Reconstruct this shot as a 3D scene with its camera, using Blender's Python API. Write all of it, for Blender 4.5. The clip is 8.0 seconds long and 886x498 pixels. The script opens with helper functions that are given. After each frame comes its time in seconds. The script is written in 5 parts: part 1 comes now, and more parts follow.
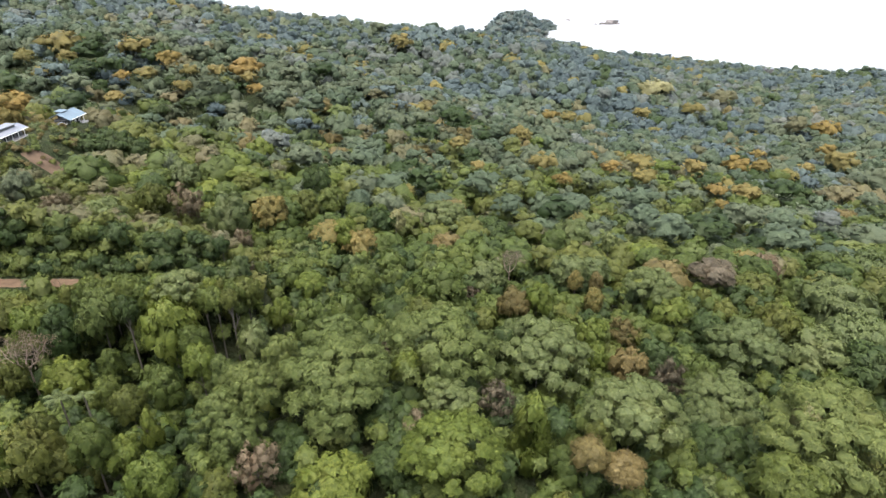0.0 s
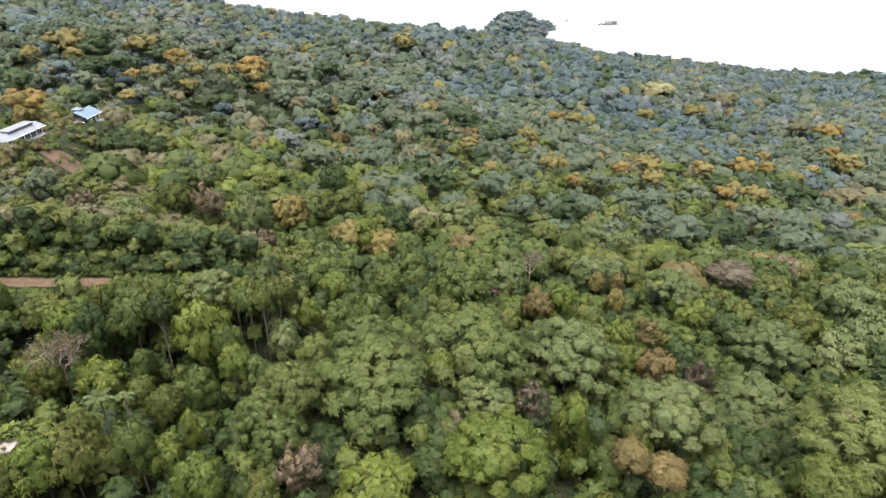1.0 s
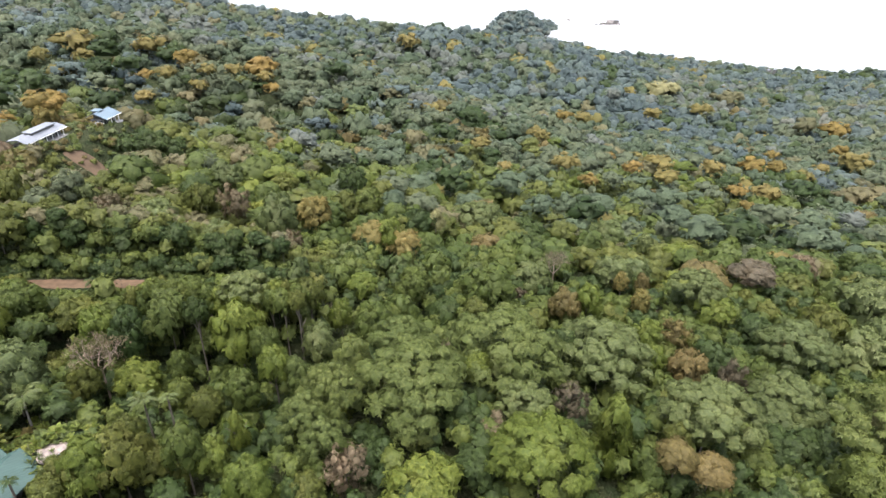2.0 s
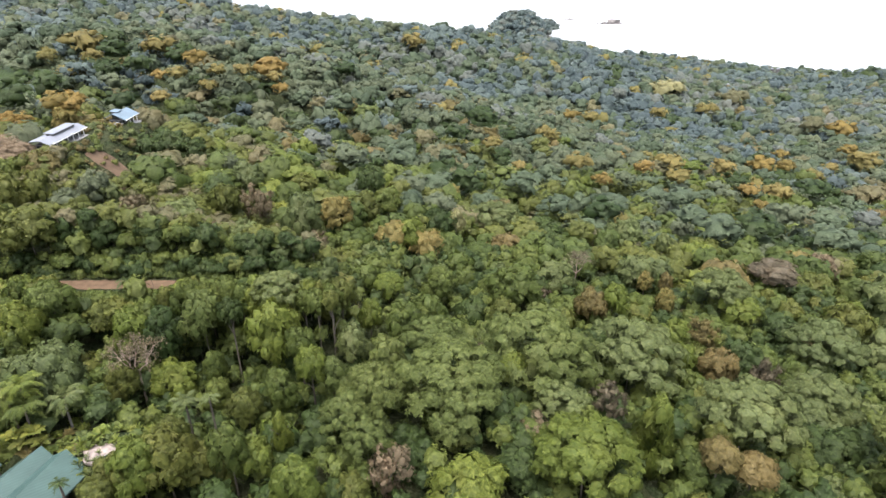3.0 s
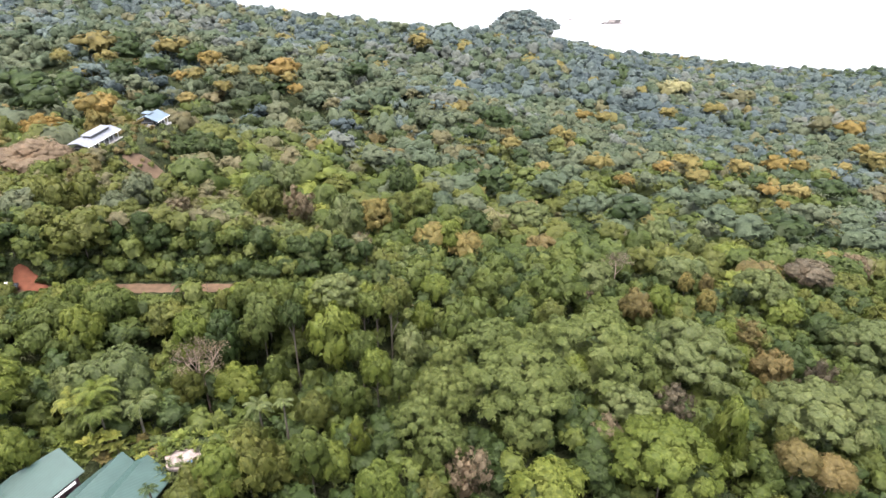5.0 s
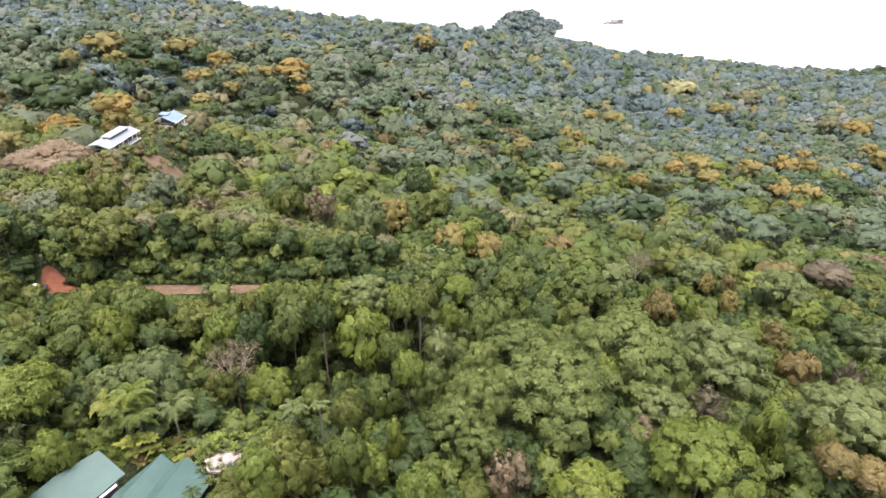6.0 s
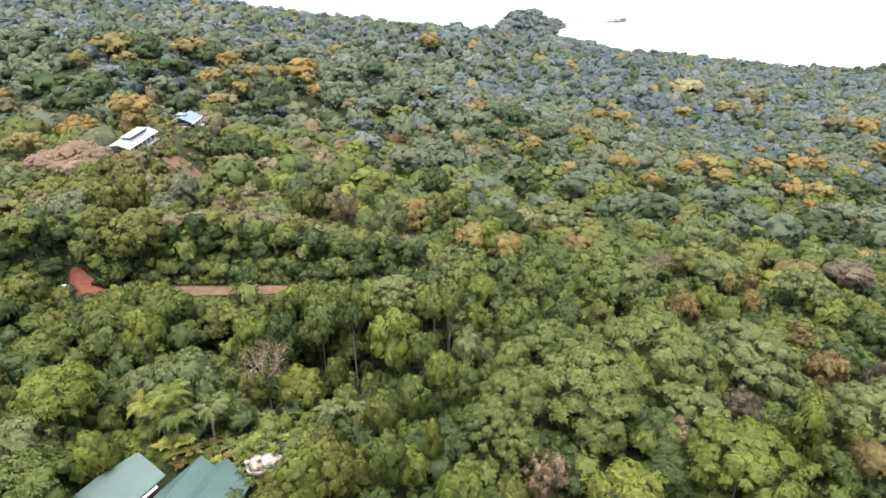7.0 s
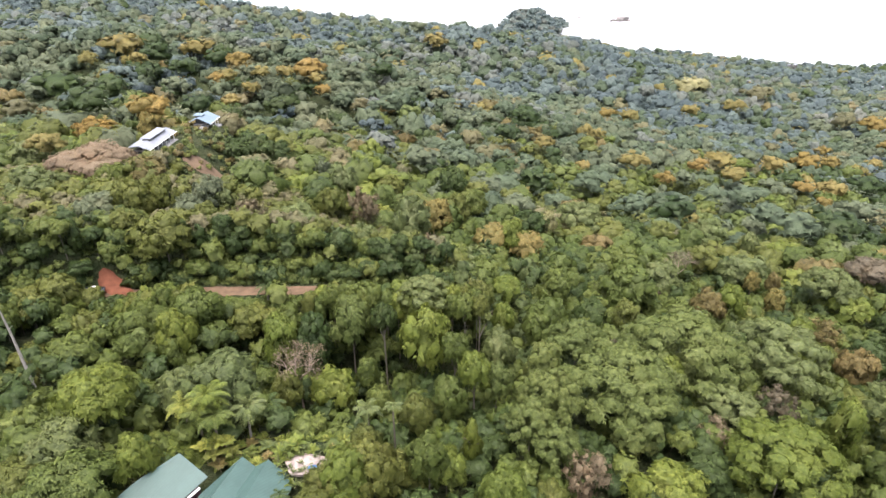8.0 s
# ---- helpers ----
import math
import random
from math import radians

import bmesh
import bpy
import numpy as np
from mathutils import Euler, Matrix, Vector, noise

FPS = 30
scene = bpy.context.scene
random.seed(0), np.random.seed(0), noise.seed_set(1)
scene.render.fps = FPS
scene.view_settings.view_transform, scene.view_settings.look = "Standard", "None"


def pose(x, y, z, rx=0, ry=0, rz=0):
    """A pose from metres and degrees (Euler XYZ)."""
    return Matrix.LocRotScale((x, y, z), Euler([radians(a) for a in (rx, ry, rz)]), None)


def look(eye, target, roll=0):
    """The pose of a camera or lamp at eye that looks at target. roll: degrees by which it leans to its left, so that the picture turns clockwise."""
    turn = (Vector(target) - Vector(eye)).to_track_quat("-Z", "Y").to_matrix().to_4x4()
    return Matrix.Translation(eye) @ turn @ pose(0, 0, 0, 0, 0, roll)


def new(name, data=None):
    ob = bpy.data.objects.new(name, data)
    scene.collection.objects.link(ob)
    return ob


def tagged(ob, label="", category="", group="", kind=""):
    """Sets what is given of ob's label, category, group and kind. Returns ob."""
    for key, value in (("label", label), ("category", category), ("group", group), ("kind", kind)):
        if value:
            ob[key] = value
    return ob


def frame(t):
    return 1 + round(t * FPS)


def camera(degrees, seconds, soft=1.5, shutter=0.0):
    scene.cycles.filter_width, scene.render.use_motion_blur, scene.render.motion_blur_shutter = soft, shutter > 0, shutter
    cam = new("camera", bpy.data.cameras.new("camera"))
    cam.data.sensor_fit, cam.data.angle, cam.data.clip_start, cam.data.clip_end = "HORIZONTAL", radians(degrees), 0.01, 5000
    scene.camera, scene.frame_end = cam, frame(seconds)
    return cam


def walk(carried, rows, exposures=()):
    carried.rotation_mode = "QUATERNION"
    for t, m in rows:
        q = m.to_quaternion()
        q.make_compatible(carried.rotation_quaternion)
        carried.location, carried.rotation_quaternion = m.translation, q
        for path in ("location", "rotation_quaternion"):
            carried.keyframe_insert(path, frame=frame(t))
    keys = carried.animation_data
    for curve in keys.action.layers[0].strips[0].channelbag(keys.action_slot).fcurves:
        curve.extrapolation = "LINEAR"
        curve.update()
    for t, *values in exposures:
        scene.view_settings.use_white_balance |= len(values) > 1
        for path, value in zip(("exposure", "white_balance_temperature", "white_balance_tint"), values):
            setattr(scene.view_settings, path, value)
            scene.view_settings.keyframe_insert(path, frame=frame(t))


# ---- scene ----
cam = camera(74.8, 8.0)
METRES, EYE, TILT, LEAN, TURN = 46.0, 170.0, -26.3, 0.0, 0.0
ROWS = [
    (0.0, 0.0, 0.0, 0.0, -0.0, 0.0, -0.0),
    (0.5, -0.0715, -0.0018, 0.003, -0.27, -0.03, -0.19),
    (1.0, -0.1463, -0.0021, 0.0055, -0.39, -0.03, -0.27),
    (1.5, -0.2154, -0.0017, 0.0073, -0.39, -0.04, -0.2),
    (3.0, -0.4194, 0.0033, 0.0085, -0.39, -0.08, 0.03),
    (3.5, -0.4792, 0.0052, 0.0088, -0.48, -0.09, 0.07),
    (4.0, -0.5421, 0.0057, 0.0119, -0.57, -0.12, 0.2),
    (4.5, -0.6054, 0.0076, 0.0156, -0.64, -0.1, 0.2),
    (6.0, -0.7771, 0.0156, 0.0251, -0.53, -0.07, 0.22),
    (6.5, -0.8335, 0.019, 0.0266, -0.43, -0.09, 0.32),
    (7.0, -0.886, 0.0231, 0.0278, -0.37, -0.12, 0.38),
    (7.5, -0.9428, 0.0269, 0.0291, -0.28, -0.11, 0.47),
    (8.0, -0.9985, 0.0308, 0.0293, -0.19, -0.15, 0.57),
]
walk(cam, [(t, pose(0, 0, EYE, TILT, LEAN, TURN) @ pose(METRES * x, METRES * y, METRES * z, 90 + pitch, roll, yaw)) for t, x, y, z, yaw, pitch, roll in ROWS],
     exposures=((0.0, 1.47, 6240, 11), (0.5, 1.53, 6250, 12), (3.2, 1.58, 6290, 12.5), (4.1, 1.79, 6340, 14), (8.0, 1.82, 6390, 15.5)))

# ---- world and light ----
world = bpy.data.worlds.new("overcast_sky")
scene.world = world
world.use_nodes = True
wn, wl = world.node_tree.nodes, world.node_tree.links
wn.clear()
sky = wn.new("ShaderNodeTexSky")
sky.sky_type, sky.sun_disc = "NISHITA", False
sky.sun_elevation, sky.sun_rotation = radians(78), radians(198)
sky.air_density, sky.dust_density, sky.ozone_density = 1.0, 6.0, 1.0
grey = wn.new("ShaderNodeHueSaturation")
grey.inputs["Saturation"].default_value = 0.55
bg = wn.new("ShaderNodeBackground")
bg.inputs["Strength"].default_value = 0.15
wo = wn.new("ShaderNodeOutputWorld")
wl.new(sky.outputs[0], grey.inputs["Color"])
wl.new(grey.outputs[0], bg.inputs["Color"])
wl.new(bg.outputs[0], wo.inputs["Surface"])

sun = new("sun", bpy.data.lights.new("sun", "SUN"))
sun.data.energy, sun.data.angle, sun.data.color = 1.55, radians(60), (1.0, 0.95, 0.90)
sun.matrix_world = look((-8, -22, 130), (0, 0, 0))


# ---- materials ----
def shader(name, rough=0.6, spec=0.3):
    m = bpy.data.materials.new(name)
    m.use_nodes = True
    nt = m.node_tree
    b = nt.nodes["Principled BSDF"]
    b.inputs["Roughness"].default_value = rough
    b.inputs["Specular IOR Level"].default_value = spec
    return m, nt, b


def mixed(nt, fac, a, b):
    n = nt.nodes.new("ShaderNodeMix")
    n.data_type = "RGBA"
    for i, v in ((6, a), (7, b)):
        if isinstance(v, tuple):
            n.inputs[i].default_value = (*v, 1)
        else:
            nt.links.new(v, n.inputs[i])
    if isinstance(fac, (int, float)):
        n.inputs[0].default_value = fac
    else:
        nt.links.new(fac, n.inputs[0])
    return n.outputs[2]


def noise_tex(nt, scale, detail=4.0, coords="Object", rough=0.55):
    tc = nt.nodes.new("ShaderNodeTexCoord")
    n = nt.nodes.new("ShaderNodeTexNoise")
    n.inputs["Scale"].default_value, n.inputs["Detail"].default_value, n.inputs["Roughness"].default_value = scale, detail, rough
    nt.links.new(tc.outputs[coords], n.inputs["Vector"])
    return n.outputs["Fac"]


def ramp(nt, fac, lo, hi):
    n = nt.nodes.new("ShaderNodeMapRange")
    n.inputs["From Min"].default_value, n.inputs["From Max"].default_value = lo, hi
    nt.links.new(fac, n.inputs["Value"])
    return n.outputs["Result"]


def bump(nt, b, fac, strength, distance):
    n = nt.nodes.new("ShaderNodeBump")
    n.inputs["Strength"].default_value, n.inputs["Distance"].default_value = strength, distance
    nt.links.new(fac, n.inputs["Height"])
    nt.links.new(n.outputs[0], b.inputs["Normal"])


def scaled(c, k):
    return tuple(min(1.0, v * k) for v in c)


def leaf(name, base, lit_end, spec=0.35, rough=0.5, grain=2.0, haze_sheen=0.0):
    """Foliage: each leaf has its own tint between a dark and a light leaf colour, with crown shading in it, each tree a
    shift of its own; the last number is a pale blue sheen that stands in for haze.
    """
    m, nt, b = shader(name, rough, spec)
    at = nt.nodes.new("ShaderNodeAttribute")
    at.attribute_name = "tint"
    # the tint is partly random, partly crown shading held in the colour
    c = mixed(nt, at.outputs["Fac"], scaled(base, 0.76), lit_end)
    info = nt.nodes.new("ShaderNodeObjectInfo")
    geo = nt.nodes.new("ShaderNodeNewGeometry")
    fine = nt.nodes.new("ShaderNodeTexNoise")
    fine.inputs["Scale"].default_value, fine.inputs["Detail"].default_value, fine.inputs["Roughness"].default_value = grain, 4, 0.6
    nt.links.new(geo.outputs["Position"], fine.inputs["Vector"])
    bump(nt, b, fine.outputs["Fac"], 0.5, 0.5)
    c = mixed(nt, ramp(nt, fine.outputs["Fac"], 0.38, 0.58), scaled(base, 0.74), c)
    patch = ramp(nt, noise_tex(nt, 2.2, 3, "Generated"), 0.52, 0.72)
    c = mixed(nt, patch, c, (base[0] * 1.14 + 0.014, base[1] * 1.02 + 0.012, base[2] + 0.006))
    tone = nt.nodes.new("ShaderNodeAttribute")
    tone.attribute_name = "tone"
    both = nt.nodes.new("ShaderNodeMath")
    both.operation = "ADD"
    nt.links.new(info.outputs["Random"], both.inputs[0])
    nt.links.new(tone.outputs["Fac"], both.inputs[1])
    hsv = nt.nodes.new("ShaderNodeHueSaturation")
    nt.links.new(c, hsv.inputs["Color"])
    for key, lo, hi in (("Hue", 0.514, 0.486), ("Value", 0.8, 1.22)):
        r = nt.nodes.new("ShaderNodeMapRange")
        r.inputs["From Min"].default_value, r.inputs["From Max"].default_value = -0.4, 1.4
        r.inputs["To Min"].default_value, r.inputs["To Max"].default_value = lo, hi
        nt.links.new(both.outputs[0], r.inputs["Value"])
        nt.links.new(r.outputs["Result"], hsv.inputs[key])
    nt.links.new(hsv.outputs[0], b.inputs["Base Color"])
    # pale blue sheen, a stand-in for haze on the far woods
    b.inputs["Sheen Weight"].default_value, b.inputs["Sheen Roughness"].default_value = haze_sheen, 0.6
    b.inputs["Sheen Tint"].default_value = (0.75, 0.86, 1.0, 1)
    tr = nt.nodes.new("ShaderNodeBsdfTranslucent")
    nt.links.new(hsv.outputs[0], tr.inputs["Color"])
    mx = nt.nodes.new("ShaderNodeMixShader")
    mx.inputs[0].default_value = 0.32
    nt.links.new(b.outputs[0], mx.inputs[1])
    nt.links.new(tr.outputs[0], mx.inputs[2])
    nt.links.new(mx.outputs[0], nt.nodes["Material Output"].inputs["Surface"])
    return m


LEAF = {
    "deep": leaf("dark_leaves", (0.037, 0.060, 0.017), (0.066, 0.097, 0.025), 0.2),
    "mid": leaf("green_leaves", (0.074, 0.102, 0.023), (0.126, 0.154, 0.034), 0.2),
    "olive": leaf("olive_leaves", (0.090, 0.106, 0.024), (0.150, 0.162, 0.036), 0.2),
    "lime": leaf("young_leaves", (0.098, 0.132, 0.023), (0.172, 0.204, 0.038), 0.2),
    "fern": leaf("feathery_leaves", (0.091, 0.121, 0.032), (0.167, 0.196, 0.056), 0.2),
    "grey": leaf("grey_green_leaves", (0.083, 0.111, 0.037), (0.149, 0.176, 0.058), 0.25),
    "sage": leaf("pale_leaves", (0.102, 0.132, 0.044), (0.173, 0.204, 0.069), 0.25),
    "yellow": leaf("yellow_blossom", (0.150, 0.140, 0.044), (0.270, 0.205, 0.060), 0.2, 0.6),
    "orange": leaf("orange_blossom", (0.190, 0.142, 0.042), (0.340, 0.215, 0.058), 0.2, 0.6),
    "rust": leaf("rusty_leaves", (0.115, 0.098, 0.034), (0.200, 0.155, 0.055), 0.2),
    "brown": leaf("dry_leaves", (0.098, 0.084, 0.052), (0.170, 0.140, 0.090), 0.2),
    "pink": leaf("dry_pinkish_leaves", (0.215, 0.158, 0.100), (0.301, 0.228, 0.148), 0.2),
    "dusty": leaf("dusty_brown_leaves", (0.152, 0.122, 0.072), (0.228, 0.182, 0.110), 0.2),
    "straw": leaf("straw_gold_leaves", (0.150, 0.118, 0.043), (0.232, 0.182, 0.065), 0.2),
    "cream": leaf("cream_blossom", (0.200, 0.200, 0.080), (0.360, 0.340, 0.150)),
    "tan": leaf("thin_dry_leaves", (0.115, 0.111, 0.053), (0.184, 0.174, 0.084), 0.2),
    "gold": leaf("golden_leaves", (0.128, 0.150, 0.030), (0.245, 0.255, 0.050), 0.2),
    # haze put into the leaf colour: bluer and paler for farther trees
    "hazed_moss": leaf("lightly_hazed_green_leaves", (0.069, 0.097, 0.054), (0.115, 0.148, 0.081), 0.15, 0.6, 1.1, 0.02),
    "drab": leaf("lightly_hazed_olive_leaves", (0.089, 0.111, 0.063), (0.145, 0.167, 0.090), 0.15, 0.6, 1.1, 0.02),
    "blue": leaf("hazed_blue_green_leaves", (0.047, 0.073, 0.070), (0.080, 0.111, 0.103), 0.3, 0.7, 0.8, 0.09),
    "hazed_dull": leaf("hazed_dull_green_leaves", (0.064, 0.094, 0.081), (0.107, 0.139, 0.118), 0.3, 0.7, 0.8, 0.10),
    "hazed_olive": leaf("hazed_dull_olive_leaves", (0.096, 0.113, 0.089), (0.154, 0.168, 0.127), 0.35, 0.7, 0.8, 0.12),
}


def bark(name, base):
    m, nt, b = shader(name, 0.85, 0.2)
    nt.links.new(mixed(nt, ramp(nt, noise_tex(nt, 3.0, 6), 0.35, 0.7), scaled(base, 0.6), base), b.inputs["Base Color"])
    bump(nt, b, noise_tex(nt, 9.0, 6), 0.6, 0.05)
    return m


BARK = bark("grey_bark", (0.15, 0.13, 0.105))
PALE_BARK = bark("pale_bark", (0.29, 0.27, 0.235))
DRY_BARK = bark("dry_branches", (0.34, 0.26, 0.21))


# ---- terrain ----
RELIEF = [237.7, -7.4, -29.7, -1.8, 0.9, 6, -7.2, 1.3, 5.3, 12.7, -1.7, 1.7, 11.8, 4.1, 4.7, 14.2, 9.5, -2.4, 1.2, 0.1, 0.5, 9.3, 16.3, 12.9, 6.2, 8.3, 2.6, 4, 13.7, 4.9, 4, 1.5, 6.5, 2.7, 21.8, 22.4, 10, -1.1, -0.5, 0.1, 0.4, -4.2, 2.9, 9.2, -2.1, 2.9, 16.1, 8.1, 0.3, 5.9, -1.1, 5.2, 33.1, 36.6, 27.3, -1.8, -8.9, 2.4, 11.6, -0.5, -5, -12.5, -3.7, 5.2, 37.2, 22.6, 10.6, 36.6, -9.4, 4.5, 39.3, 41, 15.4, 9, -27.4]
RISE = np.array(RELIEF)
US, VS = (-1.1, -0.75, -0.45, -0.15, 0.15, 0.5), [4.5 + 0.22 * i for i in range(12)]


def canopy(x, y):
    """Height of the forest's top: slopes and smooth hills."""
    x, y = np.asarray(x, float), np.maximum(np.asarray(y, float), 30.0)
    u, v = np.clip(x / (y + 40), -2.2, 1.3), np.log(y + 40)
    z = RISE[0] + RISE[1] * u + RISE[2] * v
    i = 3
    for b in VS:
        for a in US:
            z = z + RISE[i] * np.exp(-((u - a) / 0.33) ** 2 - ((v - b) / 0.25) ** 2)
            i += 1
    return z


def ellipse(x, y, cx, cy, rx, ry):
    return np.hypot((x - cx) / rx, (y - cy) / ry)


def in_cut(x, y, k=1.0):
    """Inside the patch of red earth beside the road, k times as large."""
    u, v = x + 107.3, y - 96.9
    return ellipse(0.939 * u - 0.343 * v, 0.343 * u + 0.939 * v, 0, 0, 3.6 * k, 2.1 * k) < 1


def coast(x):
    return 885 + 260 * np.exp(-((x - 370) / 170) ** 2) + 120 / (1 + np.exp(-(x - 480) / 60)) + 480 * np.exp(-((x - 212) / 50) ** 2)


def step(a, b, v):
    t = np.clip((v - a) / (b - a), 0, 1)
    return t * t * (3 - 2 * t)


def road_y(x):
    s = x + 84
    return 100 + np.where(s < 0, -0.0091 * s * s, 0.09 * s - 0.0032 * s * s)


def road_z(x):
    s = x + 84
    return 113 + np.where(s < 0, 0.0045 * s * s, -0.018 * s)


def on_road(x):
    return step(-150, -135, x) * (1 - step(-46, -34, x))


COTTAGES = ((561, 812, 20, 8, 11), (372, 800, -30, 5, 6), (545, 1010, 10, 5, 6), (556, 1012, 40, 4, 6), (600, 1005, 40, 5, 6))


def ground_z(x, y):
    """The ground: a tree's height below the forest's top, cut for the road, the garden terrace and the coast."""
    x, y = np.asarray(x, float), np.asarray(y, float)
    z = canopy(x, y) - 11.0
    z = np.where(z < 4, np.maximum(4 + (z - 4) * 0.25, 2.0), z)
    d, w = y - road_y(x), on_road(x)
    zr = road_z(x)
    front = np.minimum(zr, zr + 1.5 * (d + 2.6))
    z = z + (front - z) * w * step(-8.5, -4.5, d) * (d < -2.6)
    z = np.where((d >= -2.6) & (d <= 2.0), z + (zr - z) * w, z)
    steep = 1 - step(-78, -56, x)
    back = zr + np.minimum(0.7 * (d - 2.0), 2.0) + 5.5 * steep * step(3.5, 9, d)
    z = z + (back - z) * w * (1 - step(9, 26, d)) * (d > 2.0)
    z = z + (106.3 - z) * (1 - step(0.8, 1.3, ellipse(x, y, -74, 54, 14, 8)))
    z = z + (107.3 - z) * (1 - step(0.8, 1.5, ellipse(x, y, -75, 65, 8, 5)))
    z = z + (111.2 - z) * (1 - step(0.75, 1.2, ellipse(x, y, -63.0, 59.0, 6, 4.5)))
    z = z + (123.8 - z) * (1 - step(0.7, 1.5, ellipse(x, y, -122, 171, 10, 25)))
    out = y - coast(x)
    z = z - step(10, 70, out) * (z + 12)
    return np.where(out > 90, -12.0, z)


def mesh_of(name, verts, faces, tint=None, smooth=False, tone=None, normal=None):
    """One mesh from arrays; the faces all have the same number of corners."""
    me = bpy.data.meshes.new(name)
    verts, faces = np.asarray(verts, np.float32), np.asarray(faces, np.int32)
    n, k = faces.shape
    me.vertices.add(len(verts))
    me.vertices.foreach_set("co", verts.ravel())
    me.loops.add(n * k)
    me.loops.foreach_set("vertex_index", faces.ravel())
    me.polygons.add(n)
    me.polygons.foreach_set("loop_start", np.arange(0, n * k, k, dtype=np.int32))
    me.polygons.foreach_set("use_smooth", np.full(n, smooth, dtype=bool))
    for key, values in (("tint", tint), ("tone", tone)):
        if values is not None:
            me.attributes.new(key, "FLOAT", "FACE").data.foreach_set("value", np.asarray(values, np.float32))
    if normal is not None:
        me.attributes.new("custom_normal", "FLOAT_VECTOR", "POINT").data.foreach_set("vector", np.asarray(normal, np.float32).ravel())
    me.update(calc_edges=True)
    return me


def grid_faces(rows, cols):
    i = np.arange(rows * cols).reshape(rows, cols)
    return np.stack([i[:-1, :-1], i[:-1, 1:], i[1:, 1:], i[1:, :-1]], -1).reshape(-1, 4)


def ground_sheet():
    ys = np.concatenate([np.linspace(-400, 20, 15), np.arange(24, 200, 1.8), np.geomspace(202, 1500, 80)])
    us = np.concatenate([np.linspace(-3.2, -1.4, 12), np.linspace(-1.35, 1.1, 150), np.linspace(1.2, 3.2, 12)])
    yy, uu = np.meshgrid(ys, us, indexing="ij")
    xx = uu * (np.maximum(yy, 30) + 40)
    zz = ground_z(xx, yy)
    me = mesh_of("ground", np.stack([xx, yy, zz], -1).reshape(-1, 3), grid_faces(len(ys), len(us)), smooth=True)
    m, nt, b = shader("forest_floor", 0.95, 0.15)
    soil = mixed(nt, ramp(nt, noise_tex(nt, 0.35, 6), 0.35, 0.65), (0.022, 0.034, 0.012), (0.042, 0.046, 0.020))
    nt.links.new(soil, b.inputs["Base Color"])
    bump(nt, b, noise_tex(nt, 0.9, 9), 1.0, 2.0)
    me.materials.append(m)
    return tagged(new("ground", me), "dark forest floor of leaf litter and undergrowth on hilly land", "ground", kind="structure")


ground = ground_sheet()


def sea_sheet():
    me = mesh_of("water", [(-4990, -600, 0), (4990, -600, 0), (4990, 4990, 0), (-4990, 4990, 0)], [(0, 1, 2, 3)])
    m, nt, b = shader("glare_pale_sea", 0.22, 0.8)
    # pale base colour stands in for sky glare on darker water
    nt.links.new(mixed(nt, ramp(nt, noise_tex(nt, 0.012, 5), 0.3, 0.7), (0.42, 0.45, 0.46), (0.52, 0.54, 0.55)), b.inputs["Base Color"])
    bump(nt, b, noise_tex(nt, 0.08, 6), 0.25, 1.0)
    me.materials.append(m)
    return tagged(new("water", me), "pale calm sea under a white overcast sky", "sea", kind="structure")


sea_sheet()

# ---- tree kit ----
G = (1 + 5 ** 0.5) / 2
ICO_V = np.array([(-1, G, 0), (1, G, 0), (-1, -G, 0), (1, -G, 0), (0, -1, G), (0, 1, G), (0, -1, -G), (0, 1, -G), (G, 0, -1), (G, 0, 1), (-G, 0, -1), (-G, 0, 1)])
ICO_V = ICO_V / np.linalg.norm(ICO_V[0])


def hull_faces(v):
    """Faces of the icosahedron: every three corners that are neighbours."""
    near = np.linalg.norm(v[:, None] - v[None], axis=2) < 1.2
    out = []
    for i in range(12):
        for j in range(i + 1, 12):
            for k in range(j + 1, 12):
                if near[i, j] and near[j, k] and near[i, k]:
                    up = np.dot(np.cross(v[j] - v[i], v[k] - v[i]), v[i]) > 0
                    out.append((i, j, k) if up else (i, k, j))
    return np.array(out)


ICO_F = hull_faces(ICO_V)


def finer(v, f):
    v, f, seen, out = [tuple(p) for p in v], f.tolist(), {}, []

    def mid(a, b):
        key = (min(a, b), max(a, b))
        if key not in seen:
            p = np.array(v[a]) + np.array(v[b])
            v.append(tuple(p / np.linalg.norm(p)))
            seen[key] = len(v) - 1
        return seen[key]
    for a, b, c in f:
        ab, bc, ca = mid(a, b), mid(b, c), mid(c, a)
        out += [(a, ab, ca), (b, bc, ab), (c, ca, bc), (ab, bc, ca)]
    return np.array(v), np.array(out)


ICO2_V, ICO2_F = finer(ICO_V, ICO_F)


def unit(v):
    return v / np.maximum(np.linalg.norm(v, axis=-1, keepdims=True), 1e-9)


def lumps_round(rng, n, squash=0.8):
    """Clumps of a rounded crown: centres and radii, in a crown of radius 1 about the origin."""
    c, r = [np.array((0, 0, 0.1))], [0.62]
    for i in range(n):
        a = 2 * math.pi * (i * 0.618 + rng.uniform(-0.12, 0.12))
        e = rng.uniform(-0.45, 1.0) ** 1.0
        rad = math.sqrt(max(0.05, 1 - e * e)) * rng.uniform(0.5, 0.74 if n < 24 else 0.84)
        c.append(np.array((rad * math.cos(a), rad * math.sin(a), squash * e * (0.66 if n < 24 else 0.78))))
        r.append(rng.uniform(0.24, 0.42) * (1.0 if n < 24 else 0.74))
    return np.array(c), np.array(r), 0.85


